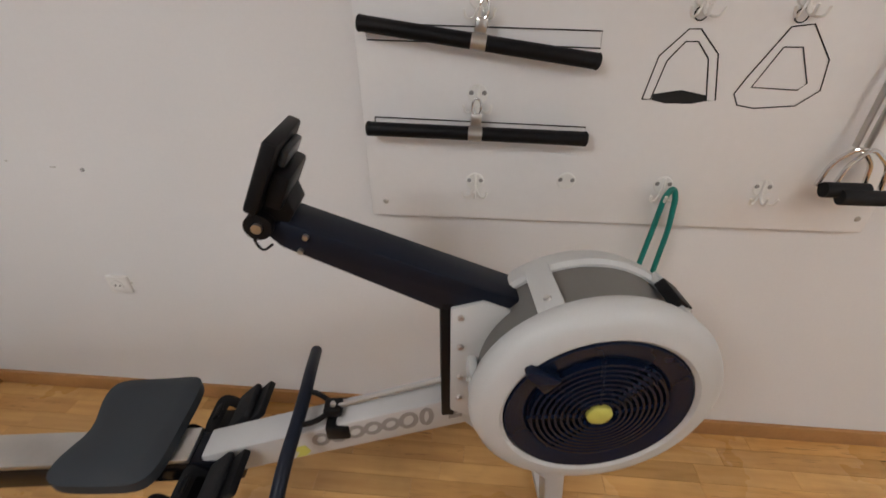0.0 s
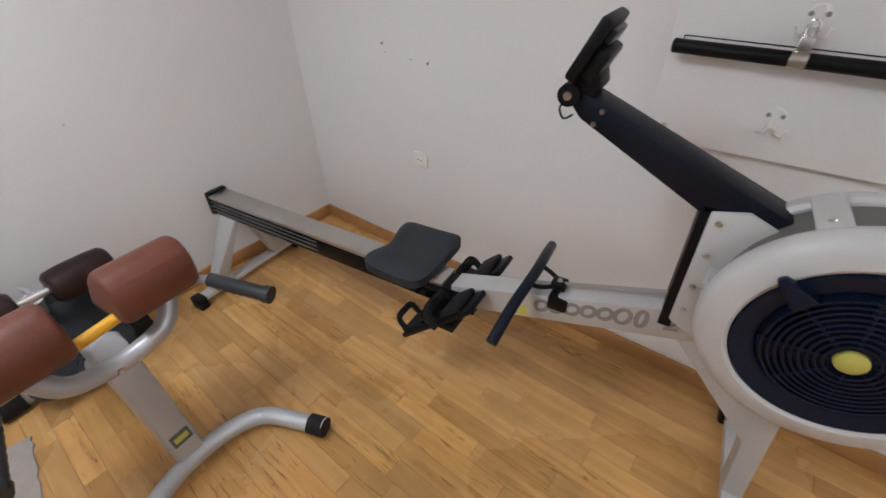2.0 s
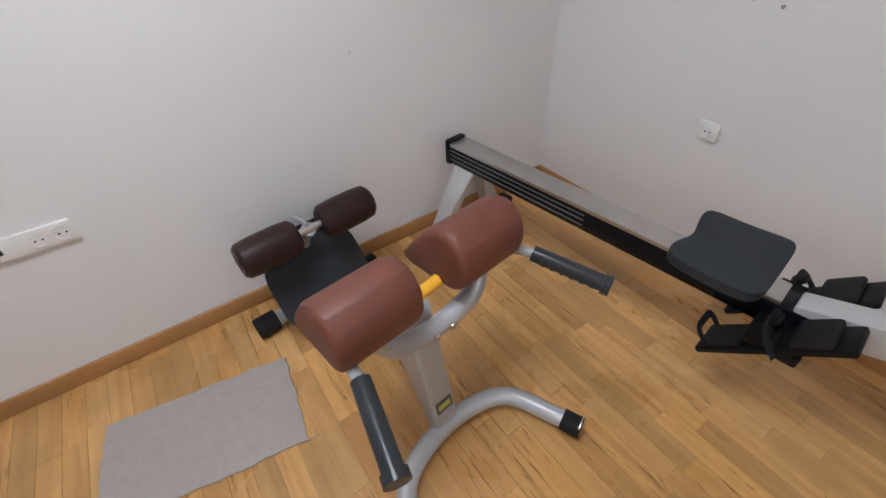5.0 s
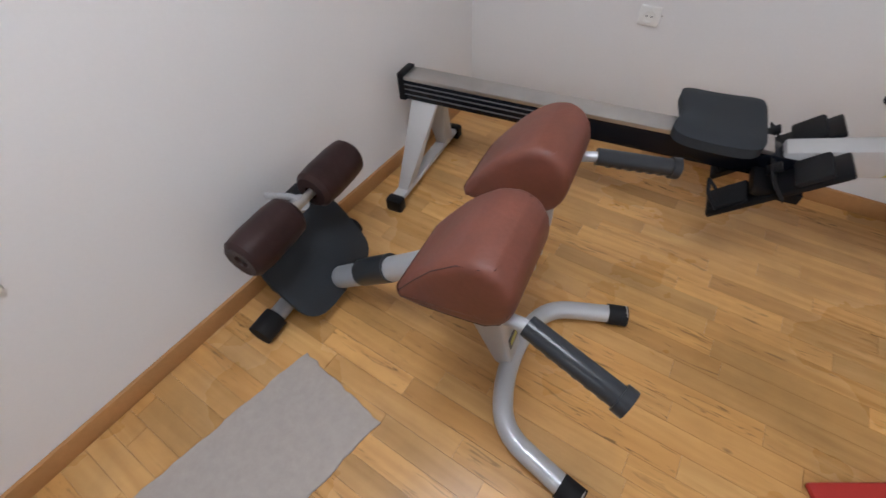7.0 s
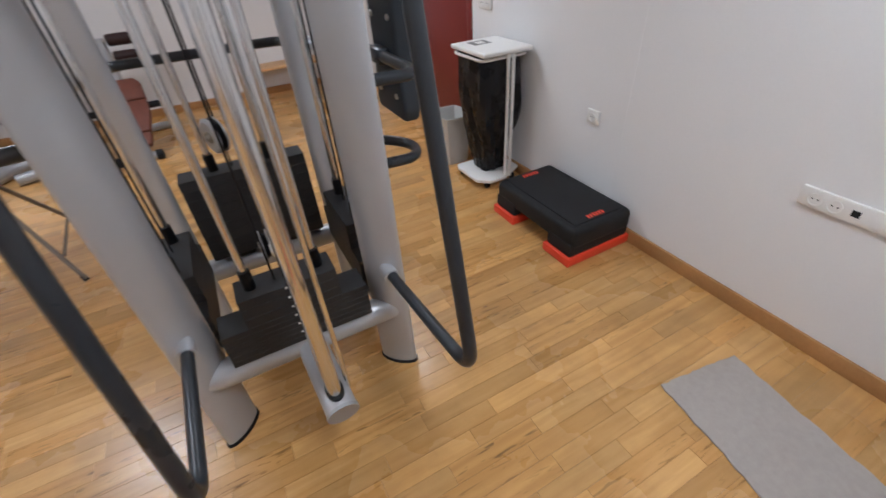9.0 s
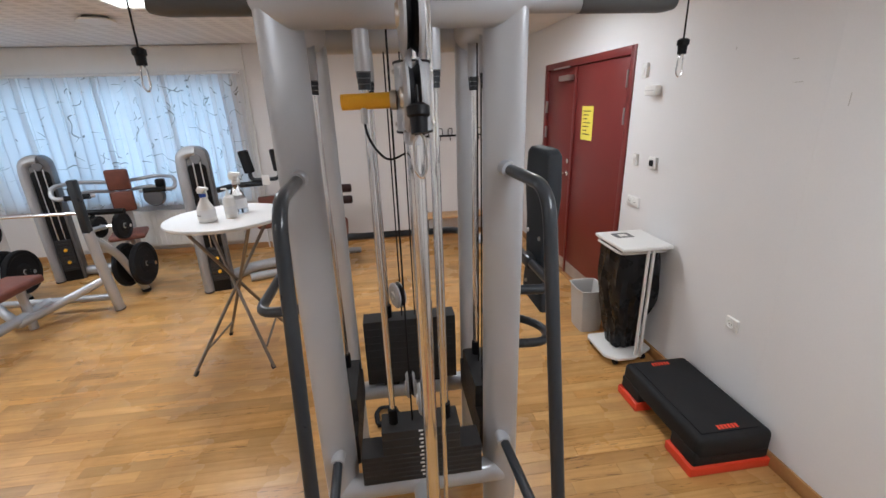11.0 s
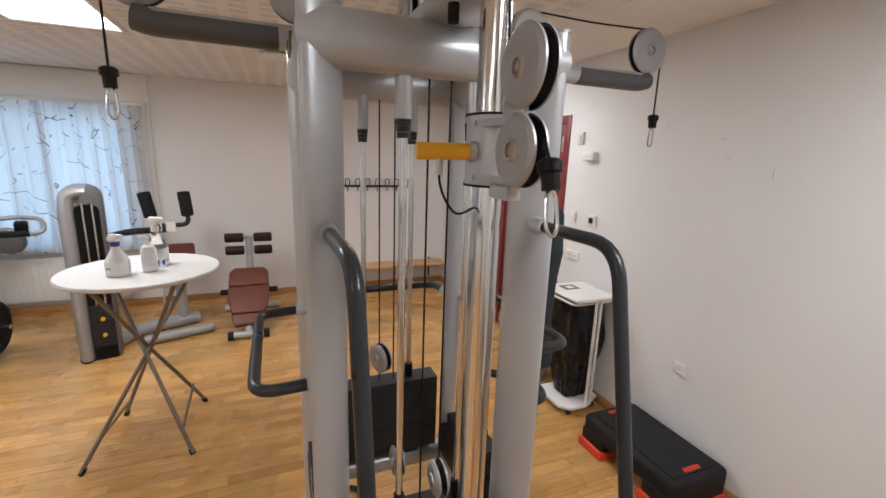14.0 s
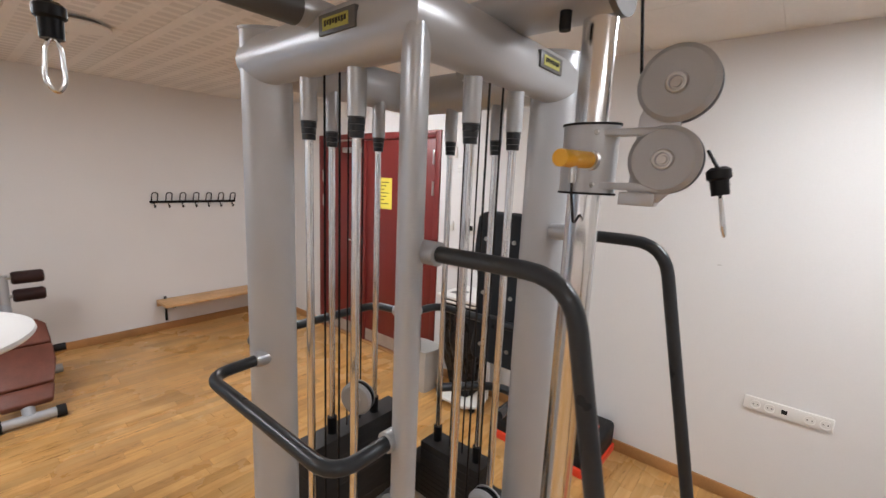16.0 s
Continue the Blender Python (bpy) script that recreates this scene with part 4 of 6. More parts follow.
part("stretcher_bar", box(B(), (1.27, -0.15, 0.385), (1.40, 0.15, 0.42), 0.006), BLACK, row)
# handle
hd = part("handle", tube(B(), [(1.578, -0.245, 0.535), (1.590, -0.13, 0.592), (1.600, -0.05, 0.612), (1.600, 0.05, 0.614), (1.592, 0.13, 0.600), (1.575, 0.245, 0.555)], 0.0165, 0.04, 14), NAVY, row, "bent rubber-covered pull handle")
for side in (-1, 1):
    part("yoke_bar", tube(B(), [(1.598, side * 0.052, 0.612), (1.640, side * 0.040, 0.606), (1.675, side * 0.010, 0.606)], 0.007, 0.02, 8), BLACK, hd)
part("chain_yoke", box(B(), (1.655, -0.022, 0.594), (1.70, 0.022, 0.618), 0.006), BLACK, hd)
part("swivel_pin", lathe(B(), [(0, 0.006), (0.006, 0.006), (0.008, 0.0)], (1.678, 0, 0.618), (0, 0, 1), 12), STEEL, hd)
part("handle_hook", box(B(), (1.66, -0.047, 0.54), (1.72, 0.047, 0.588), 0.008), BLACK, row)

# ---- back extension bench ----
ghd = thing("back_extension_bench", "grey back extension bench with red-brown pads and brown rollers", "exercise bench", 1.24, -1.30, 0, 187.2)
V0 = 0.015
fr = part("front_base", tube(B(), [(0.03, V0 - 0.295, 0.04), (0.24, V0 - 0.225, 0.045), (0.29, V0 - 0.08, 0.055), (0.29, V0 + 0.08, 0.055), (0.24, V0 + 0.225, 0.045), (0.03, V0 + 0.295, 0.04)], 0.030, 0.12, 16), SILVER, ghd, "curved grey tube base")
for s in (-1, 1):
    part("foot_cap", tube(B(), [(0.055, V0 + s * 0.288, 0.0385), (-0.005, V0 + s * 0.304, 0.0375)], 0.0345, 0, 18), RUBBER, ghd)
    part("cap_ring", tube(B(), [(0.002, V0 + s * 0.303, 0.0375), (-0.002, V0 + s * 0.304, 0.0375)], 0.035, 0, 18), STEEL, ghd)
post = part("post", slab(B(), [(0.275, 0.05), (0.335, 0.05), (0.50, 0.42), (0.52, 0.50), (0.42, 0.555), (0.37, 0.50)], 1, V0 - 0.043, V0 + 0.043, 0.012, 3), SILVER, ghd)
part("badge", box(B(), (-0.003, V0 - 0.03, -0.022), (0.0015, V0 + 0.03, 0.022), 0.0, pose(0.299, 0, 0.165, 0, 12, 0)), BADGE, post, "small dark name badge")
part("badge_mark", box(B(), (-0.004, V0 - 0.022, -0.010), (-0.002, V0 + 0.022, 0.010), 0.0, pose(0.299, 0, 0.165, 0, 12, 0)), LIME, post)
part("spine", tube(B(), [(0.38, V0, 0.535), (0.60, V0, 0.355), (0.93, V0, 0.12)], 0.040, 0.1, 16), SILVER, ghd)
part("spine_sleeve", tube(B(), [(0.70, V0, 0.290), (0.82, V0, 0.205)], 0.046, 0, 16), GRIP, ghd)
part("pad_yoke", tube(B(), [(0.33, V0 - 0.17, 0.63), (0.30, V0 - 0.13, 0.565), (0.30, V0, 0.535), (0.30, V0 + 0.13, 0.565), (0.33, V0 + 0.17, 0.63)], 0.026, 0.07, 14), SILVER, ghd)
for d in (-0.025, 0.025):
    part("bolt", lathe(B(), [(0, 0.008), (0.007, 0.008), (0.009, 0.003), (0.009, 0)], (0.277, V0 + d, 0.54), (-1, 0, 0.1), 12), STEEL, ghd)
part("adjuster", tube(B(), [(0.34, V0 - 0.07, 0.645), (0.335, V0 + 0.07, 0.635)], 0.016, 0, 12), YELLOW, ghd, "yellow adjusting handle")
PAD = [(0.290, 0.634), (0.260, 0.658), (0.246, 0.70), (0.248, 0.748), (0.27, 0.785), (0.305, 0.802), (0.348, 0.792), (0.40, 0.750), (0.445, 0.695), (0.482, 0.645), (0.478, 0.622), (0.43, 0.618), (0.38, 0.622), (0.33, 0.628)]
for s in (-1, 1):
    lo, hi = sorted((V0 + 0.012 + s * 0.052, V0 + 0.012 + s * 0.259))
    pad = part("hip_pad", slab(B(), PAD, 1, lo, hi, 0.022, 4), LEATHER, ghd, "red-brown vinyl hip pad")
    end = V0 + 0.012 + s * 0.2595
    seam = [(0.35 + (u - 0.35) * 0.90, end - s * 0.006, 0.69 + (z - 0.69) * 0.90) for u, z in PAD]
    part("seam", tube(B(), seam + [seam[0]], 0.0012, 0, 5), DARK_LEATHER, pad)
    part("handle_tube", tube(B(), [(0.36, V0 + s * 0.20, 0.60), (0.28, V0 + s * 0.245, 0.655), (0.22, V0 + s * 0.252, 0.668), (0.08, V0 + s * 0.298, 0.65)], 0.013, 0.05, 12), SILVER, ghd)
    g = part("grip", tube(B(), [(0.225, V0 + s * 0.251, 0.668), (0.05, V0 + s * 0.304, 0.648)], 0.0205, 0, 18), GRIP, ghd, "dark rubber hand grip")
    part("grip_end", tube(B(), [(0.062, V0 + s * 0.300, 0.649), (0.044, V0 + s * 0.306, 0.647)], 0.025, 0, 18), GRIP, g)
    for i in range(6):
        f = 0.15 + i * 0.13
        part("finger_ridge", tube(B(), [(0.225 - 0.175 * f, V0 + s * (0.251 + 0.053 * f), 0.665 - 0.02 * f), (0.225 - 0.175 * (f + 0.05), V0 + s * (0.251 + 0.053 * (f + 0.05)), 0.665 - 0.02 * (f + 0.05))], 0.0205, 0, 14), GRIP, g)
    a, b = V0 + s * 0.045, V0 + s * 0.255
    ro = part("roller", lathe(B(), [(0.02, 0.0), (0.05, 0.002), (0.062, 0.015), (0.066, 0.06), (0.066, 0.15), (0.062, 0.195), (0.05, 0.208), (0.022, 0.205), (0.018, 0.19)], (0.985, a, 0.455), (0, s, 0), 28), DARK_LEATHER, ghd, "worn dark brown roller pad")
    part("roller_end", lathe(B(), [(0, 0.196), (0.022, 0.196), (0.022, 0.19)], (0.985, a, 0.455), (0, s, 0), 16), BLACK, ro)
part("roller_axle", tube(B(), [(0.985, V0 - 0.24, 0.455), (0.985, V0 + 0.24, 0.455)], 0.014, 0, 12), STEEL, ghd)
part("roller_arm", tube(B(), [(0.985, V0, 0.455), (1.10, V0, 0.34), (1.09, V0, 0.10)], 0.026, 0.06, 12), SILVER, ghd)
part("foot_plate", slab(B(), [(-0.01 + 0.162 * math.copysign(abs(math.cos(k * math.pi / 18)) ** 0.5, math.cos(k * math.pi / 18)), 0.19 * math.copysign(abs(math.sin(k * math.pi / 18)) ** 0.5, math.sin(k * math.pi / 18))) for k in range(36)], 2, -0.012, 0.008, 0.003), CHARCOAL, ghd, "dark grey moulded foot plate").matrix_local = pose(1.01, V0, 0.215, 0, -56, 0)
part("roller_bracket", tube(B(), [(0.985, V0, 0.465), (1.02, V0, 0.465), (1.13, V0, 0.43)], 0.008, 0.02, 12, 1.5), SILVER, ghd)
part("rear_shroud", slab(B(), [(1.04, 0.10), (1.13, 0.10), (1.17, 0.28), (1.16, 0.37), (1.11, 0.38), (1.06, 0.28)], 1, V0 - 0.15, V0 + 0.15, 0.02, 3), RUBBER, ghd, "dark moulded cover behind the rollers")
part("rear_bar", tube(B(), [(1.09, V0 - 0.27, 0.045), (1.09, V0 + 0.27, 0.045)], 0.030, 0, 16), SILVER, ghd)
for s in (-1, 1):
    part("rear_cap", tube(B(), [(1.09, V0 + s * 0.2, 0.045), (1.09, V0 + s * 0.285, 0.045)], 0.043, 0, 18), RUBBER, ghd)
part("rear_stay", tube(B(), [(0.98, V0, 0.16), (1.09, V0, 0.05)], 0.03, 0, 12), SILVER, ghd)


# ---- four-sided cable tower ----
cx, cy = 1.725, -3.285
tower = thing("cable_tower", "silver four-station cable machine with dark grips and weight stacks", "cable machine", cx, cy, 0)
PX, PY, TOP = 0.317, 0.305, 2.11
for sx in (-1, 1):
    for sy in (-1, 1):
        p = part("post", tube(B(), [(sx * PX, sy * PY, 0.012), (sx * PX, sy * PY, TOP)], 0.030, 0, 32, 2.5, (sx, sy, 0)), SILVER, tower)
        part("post_foot", tube(B(), [(sx * PX, sy * PY, 0), (sx * PX, sy * PY, 0.014)], 0.034, 0, 32, 2.35, (sx, sy, 0)), RUBBER, p)
        part("post_cap", tube(B(), [(sx * PX, sy * PY, TOP), (sx * PX, sy * PY, TOP + 0.008)], 0.0315, 0, 32, 2.5, (sx, sy, 0)), GREY, p)
for s in (-1, 1):
    for z, r, f in ((2.03, 0.062, 1.15), (0.30, 0.048, 1.0)):
        for along in (0, 1):
            half, side = (PX, PY) if along == 0 else (PY, PX)
            ends = [(-half, s * side, z), (half, s * side, z)] if along == 0 else [(s * side, -half, z), (s * side, half, z)]
            bm = tube(B(), ends, r, 0, 24, f)
            for v in bm.verts:  # mitred at the corners
                reach = half + (v.co[1 - along] * s - side)
                v.co[along] = math.copysign(reach, v.co[along])
            part("cross_beam", bm, SILVER, tower)
# name badges on the top beams
for m in (pose(0.155, PY + 0.061, 2.04, 0, 0, 180), pose(-0.155, -PY - 0.061, 2.04), pose(PX + 0.061, 0.125, 2.04, 0, 0, 90), pose(-PX - 0.061, -0.10, 2.04, 0, 0, -90)):
    m = m if abs(m.translation.y) < 0.3 else pose(-m.translation.x, m.translation.y, 2.04, 0, 0, 180 if m.translation.y > 0 else 0)
    b = part("badge", box(B(), (-0.065, -0.006, -0.022), (0.065, 0.006, 0.022), 0.002, m), BADGE, tower, "dark name badge with a yellow mark")
    part("badge_mark", box(B(), (-0.048, -0.0075, -0.014), (0.044, -0.005, 0.012), 0.0, m), LIME, b, "pale yellow printed mark")
    bars = B()
    for i in range(8):
        box(bars, (-0.040 + i * 0.0102, -0.009, -0.006 + 0.002 * (i % 2)), (-0.034 + i * 0.0102, -0.006, 0.006), 0.0, m)
    part("badge_text", bars, INK, b)


def station(m, top, low, narrow):
    """One side's weight stack with its guide rods and sockets; its outside faces +y of m."""
    for s in (-1, 1):
        part("guide_rod", tube(B(), [m @ Vector((s * 0.103, 0, low)), m @ Vector((s * 0.103, 0, 1.88))], 0.0115, 0, 12), CHROME, tower)
        so = part("rod_socket", tube(B(), [m @ Vector((s * 0.103, 0, 1.85)), m @ Vector((s * 0.103, 0, 2.0))], 0.0235, 0, 16), SILVER, tower)
        for i in range(4):
            part("rubber_ring", tube(B(), [m @ Vector((s * 0.103, 0, 1.80 + i * 0.016)), m @ Vector((s * 0.103, 0, 1.815 + i * 0.016))], 0.0185 + 0.0012 * i, 0, 16), GRIP, so)
        part("rod_bush", tube(B(), [m @ Vector((s * 0.103, 0, top)), m @ Vector((s * 0.103, 0, top + 0.065))], 0.0185, 0, 14), BLACK, tower)
    if narrow:
        n = 6
        for i in range(n):
            z0 = low + (top - 0.11 - low) * i / n
            part("weight_plate", box(B(), (-0.235, -0.055, z0 + 0.0005), (0.235, 0.055, z0 + (top - 0.11 - low) / n - 0.0005), 0.0015, m, 1), STACK, tower)
        for i in range(3):
            z0 = top - 0.11 + 0.11 * i / 3
            part("top_plate", box(B(), (-0.15, -0.055, z0 + 0.0005), (0.15, 0.055, z0 + 0.11 / 3 - 0.0005), 0.0015, m, 1), STACK, tower)
        bm = B()
        for i in range(12):
            box(bm, (-0.012, 0.0552, low + 0.02 + i * 0.0195), (0.004 + 0.006 * (i % 2), 0.0558, low + 0.028 + i * 0.0195), 0, m)
        part("weight_numbers", bm, WHITE, tower, "column of pale printed weight figures")
        part("selector_pin", tube(B(), [m @ Vector((-0.03, 0.05, low + 0.12)), m @ Vector((-0.03, 0.082, low + 0.12))], 0.014, 0, 14), YELLOW, tower)
    else:
        for i in range(9):
            z0, dz = low + (top - low) * i / 9, (top - low) / 9
            part("weight_plate", box(B(), (-0.23, -0.05, z0 + 0.0004), (0.23, 0.05, z0 + dz - 0.0004), 0.0006, m, 1), STACK, tower)
    for s in (-1, 1):
        part("stack_foot", box(B(), (s * 0.11 - 0.04, -0.03, low - 0.03), (s * 0.11 + 0.04, 0.03, low), 0.004, m, 1), BLACK, tower)
    for x, z0 in ((0.03, top), (-0.035, top - 0.02)):
        part("cable", tube(B(), [m @ Vector((x, 0.0, z0)), m @ Vector((x, 0.0, 2.0))], 0.0032, 0, 6), BLACK, tower)


station(pose(0, PY - 0.01, 0), 0.59, 0.345, True)
station(pose(0, -PY + 0.02, 0, 0, 0, 180), 0.745, 0.385, False)
station(pose(-PX + 0.01, 0, 0, 0, 0, 90), 0.60, 0.345, True)
station(pose(PX - 0.01, 0, 0, 0, 0, -90), 0.60, 0.345, True)


def pulley(c, axis, r, parent, name="pulley", gap=0.026):
    """A grooved cable wheel between two dished side discs."""
    p = part(name, lathe(B(), [(0.01, -gap / 2), (r - 0.006, -gap / 2), (r - 0.016, 0), (r - 0.006, gap / 2), (0.01, gap / 2)], c, axis, 32), BLACK, parent)
    for s in (-1, 1):
        ax = Vector(axis) * s
        part("side_disc", lathe(B(), [(0.012, gap / 2 + 0.008), (0.03, gap / 2 + 0.009), (r - 0.010, gap / 2 + 0.009), (r, gap / 2 + 0.002), (r, gap / 2 - 0.003)], c, ax, 36), GREY, p)
        part("hub", lathe(B(), [(0, gap / 2 + 0.011), (0.008, gap / 2 + 0.011), (0.009, gap / 2 + 0.007), (0.014, gap / 2 + 0.007), (0.015, gap / 2 + 0.014), (0.019, gap / 2 + 0.0145), (0.022, gap / 2 + 0.009)], c, ax, 16), STEEL, p)
    return p


# inner lower pulleys and handle on the floor of the tower
pulley((-0.017, 0.34, 0.72), (1, 0, 0.0), 0.058, tower)
pulley((0.02, -0.02, 0.52), (1, 0, 0), 0.06, tower)
pulley((0.05, -0.20, 0.90), (0.9, 0.4, 0), 0.062, tower)

# grips: long ones at the front, low loops on the other sides
for s in (-1, 1):
    g = part("front_grip", tube(B(), [(s * PX, PY + 0.05, 1.556), (s * PX - 0.012, PY + 0.372, 1.556), (s * PX - 0.02, PY + 0.572, 0.535), (s * PX, PY + 0.05, 0.505)], 0.0178, 0.09, 16), GRIP, tower, "long dark rubber-covered grip")
    for z in (1.556, 0.505):
        part("grip_socket", tube(B(), [(s * PX, PY + 0.03, z), (s * PX, PY + 0.085, z)], 0.026, 0, 16), SILVER, g)
for m in (pose(0, 0, 0, 0, 0, -90), pose(0, 0, 0, 0, 0, 180), pose(0, 0, 0, 0, 0, 90)):
    z = 1.115
    g = part("loop_grip", tube(B(), [m @ Vector((-PX + 0.01, PY + 0.04, z)), m @ Vector((-PX + 0.01, PY + 0.215, z - 0.008)), m @ Vector((PX - 0.01, PY + 0.215, z - 0.008)), m @ Vector((PX - 0.01, PY + 0.04, z))], 0.0178, 0.07, 14), GRIP, tower, "dark rubber-covered loop grip")
    for s in (-1, 1):
        part("grip_socket", tube(B(), [m @ Vector((s * (PX - 0.01), PY + 0.03, z)), m @ Vector((s * (PX - 0.01), PY + 0.075, z))], 0.025, 0, 14), SILVER, g)
# lower loop and back pad on the west side
part("low_loop", tube(B(), [(-PX - 0.04, 0.16, 0.80), (-0.56, 0.14, 0.78), (-0.60, 0.05, 0.78), (-0.56, -0.04, 0.78), (-PX - 0.04, -0.16, 0.80)], 0.019, 0.05, 12), GRIP, tower)
bp = part("back_pad", slab(B(), [(-0.115, 0.90), (-0.13, 0.94), (-0.10, 1.10), (-0.11, 1.28), (-0.135, 1.40), (-0.12, 1.56), (-0.08, 1.58), (0.08, 1.58), (0.12, 1.56), (0.135, 1.40), (0.11, 1.28), (0.10, 1.10), (0.13, 0.94), (0.115, 0.90)], 0, -0.60, -0.54, 0.014, 3), CHARCOAL, tower, "black upholstered back pad")
for z in (0.98, 1.22, 1.46):
    for y in (-0.07, 0.07):
        part("bolt", lathe(B(), [(0, 0.006), (0.008, 0.006), (0.01, 0)], (-0.54, y, z), (1, 0, 0), 10), STEEL, bp)
part("pad_clamp", box(B(), (-0.545, -0.05, 1.08), (-0.50, 0.05, 1.13), 0.008), GRIP, tower)

# front column, top arm and carriage
part("top_arm", tube(B(), [(-0.02, -0.30, 2.13), (-0.02, 0.585, 2.13)], 0.078, 0, 28, 0.62), SILVER, tower)
part("top_arm_cap", tube(B(), [(-0.02, 0.585, 2.13), (-0.02, 0.60, 2.13)], 0.080, 0, 28, 0.62), CAPS, tower)
part("column", tube(B(), [(-0.02, 0.552, 0.24), (-0.02, 0.552, 2.11)], 0.023, 0, 28, 1.75, (0, 1, 0)), CHROME, tower, "polished chrome sliding column")
part("column_foot", tube(B(), [(-0.005, PY, 0.295), (-0.02, 0.605, 0.25)], 0.05, 0, 24, 0.85), SILVER, tower)
part("column_foot_cap", tube(B(), [(-0.02, 0.605, 0.25), (-0.0205, 0.617, 0.248)], 0.052, 0, 24, 0.85), GREY, tower)
part("column_collar", tube(B(), [(-0.02, 0.552, 0.292), (-0.02, 0.552, 0.305)], 0.028, 0, 20, 1.7, (0, 1, 0)), BLACK, tower)
part("rail_rod", tube(B(), [(-0.065, 0.545, 0.28), (-0.065, 0.545, 2.10)], 0.008, 0, 10), CHROME, tower)
car = part("carriage", tube(B(), [(-0.02, 0.555, 1.69), (-0.02, 0.555, 1.85)], 0.042, 0, 28, 1.55, (0, 1, 0)), SILVER, tower, "sliding carriage with two pulleys and a yellow handle")
for z in (1.69, 1.846):
    part("carriage_lip", tube(B(), [(-0.02, 0.555, z), (-0.02, 0.555, z + 0.005)], 0.045, 0, 28, 1.52, (0, 1, 0)), BLACK, car)
for z in (1.712, 1.828):
    part("bracket", box(B(), (-0.02, 0.59, z - 0.008), (0.012, 0.72, z + 0.008), 0.003), SILVER, car)
part("bracket_plate", slab(B(), [(0.655, 1.685), (0.72, 1.68), (0.745, 1.71), (0.745, 1.95), (0.715, 1.97), (0.665, 1.86)], 0, -0.008, 0.004, 0.003), SILVER, car)
part("handle", tube(B(), [(0.028, 0.575, 1.767), (0.15, 0.562, 1.765)], 0.0185, 0, 16), YELLOW, car, "yellow release handle")
part("handle_collar", tube(B(), [(0.02, 0.577, 1.767), (0.034, 0.575, 1.767)], 0.023, 0, 16), STEEL, car)
pulley((-0.010, 0.730, 1.920), (1, 0, 0), 0.076, car, "upper_pulley", 0.028)
pulley((-0.010, 0.722, 1.77), (1, 0, 0), 0.071, car, "lower_pulley", 0.028)
part("cable", tube(B(), [(-0.01, 0.655, 1.95), (-0.01, 0.638, 2.12)], 0.0035, 0, 6), BLACK, car)
part("cable", tube(B(), [(-0.01, 0.797, 1.79), (-0.01, 0.818, 1.755)], 0.0035, 0, 6), BLACK, car)
pulley((-0.01, 0.44, 2.215), (1, 0, 0), 0.075, tower, "top_pulley")
pulley((-0.01, -0.05, 2.215), (1, 0, 0), 0.075, tower, "top_pulley")


def stopper(parent, p, q):
    """A black cable stop with a chrome carabiner, hanging from p towards q."""
    p = Vector(p)
    d = (Vector(q) - p).normalized()
    st = part("cable_stop", lathe(B(), [(0, 0), (0.014, 0), (0.022, 0.006), (0.022, 0.022), (0.017, 0.026), (0.016, 0.055), (0, 0.055)], p, d, 20), BLACK, parent)
    s = Vector((1, 0, 0))
    a = p + d * 0.05
    loop = [a, a + d * 0.015 + s * 0.010, a + d * 0.07 + s * 0.014, a + d * 0.09, a + d * 0.07 - s * 0.012, a + d * 0.015 - s * 0.010, a]
    part("carabiner", tube(B(), loop, 0.0034, 0.012, 8), CHROME, st, "chrome snap hook")


stopper(car, (-0.01, 0.818, 1.757), (-0.01, 0.850, 1.60))
for z in (1.712, 1.828):
    for x in (-0.064, 0.024):
        part("bolt", lathe(B(), [(0, 0.004), (0.004, 0.004), (0.006, 0)], (x, 0.585, z), (1 if x > 0 else -1, 0.15, 0), 10), STEEL, car)
part("lower_stop", box(B(), (-0.022, 0.64, 1.672), (0.012, 0.715, 1.700), 0.004), SILVER, car)
part("release_cable", tube(B(), [(0.10, 0.570, 1.75), (0.10, 0.570, 1.70), (0.085, 0.57, 1.66), (0.05, 0.56, 1.62), (0.005, 0.555, 1.64)], 0.003, 0.04, 6), BLACK, car)
part("cable_ferrule", tube(B(), [(0.10, 0.570, 1.752), (0.10, 0.570, 1.715)], 0.008, 0, 10), STEEL, car)
part("column_bumper", tube(B(), [(0.05, 0.50, 2.045), (0.05, 0.50, 2.085)], 0.013, 0, 12), RUBBER, tower)
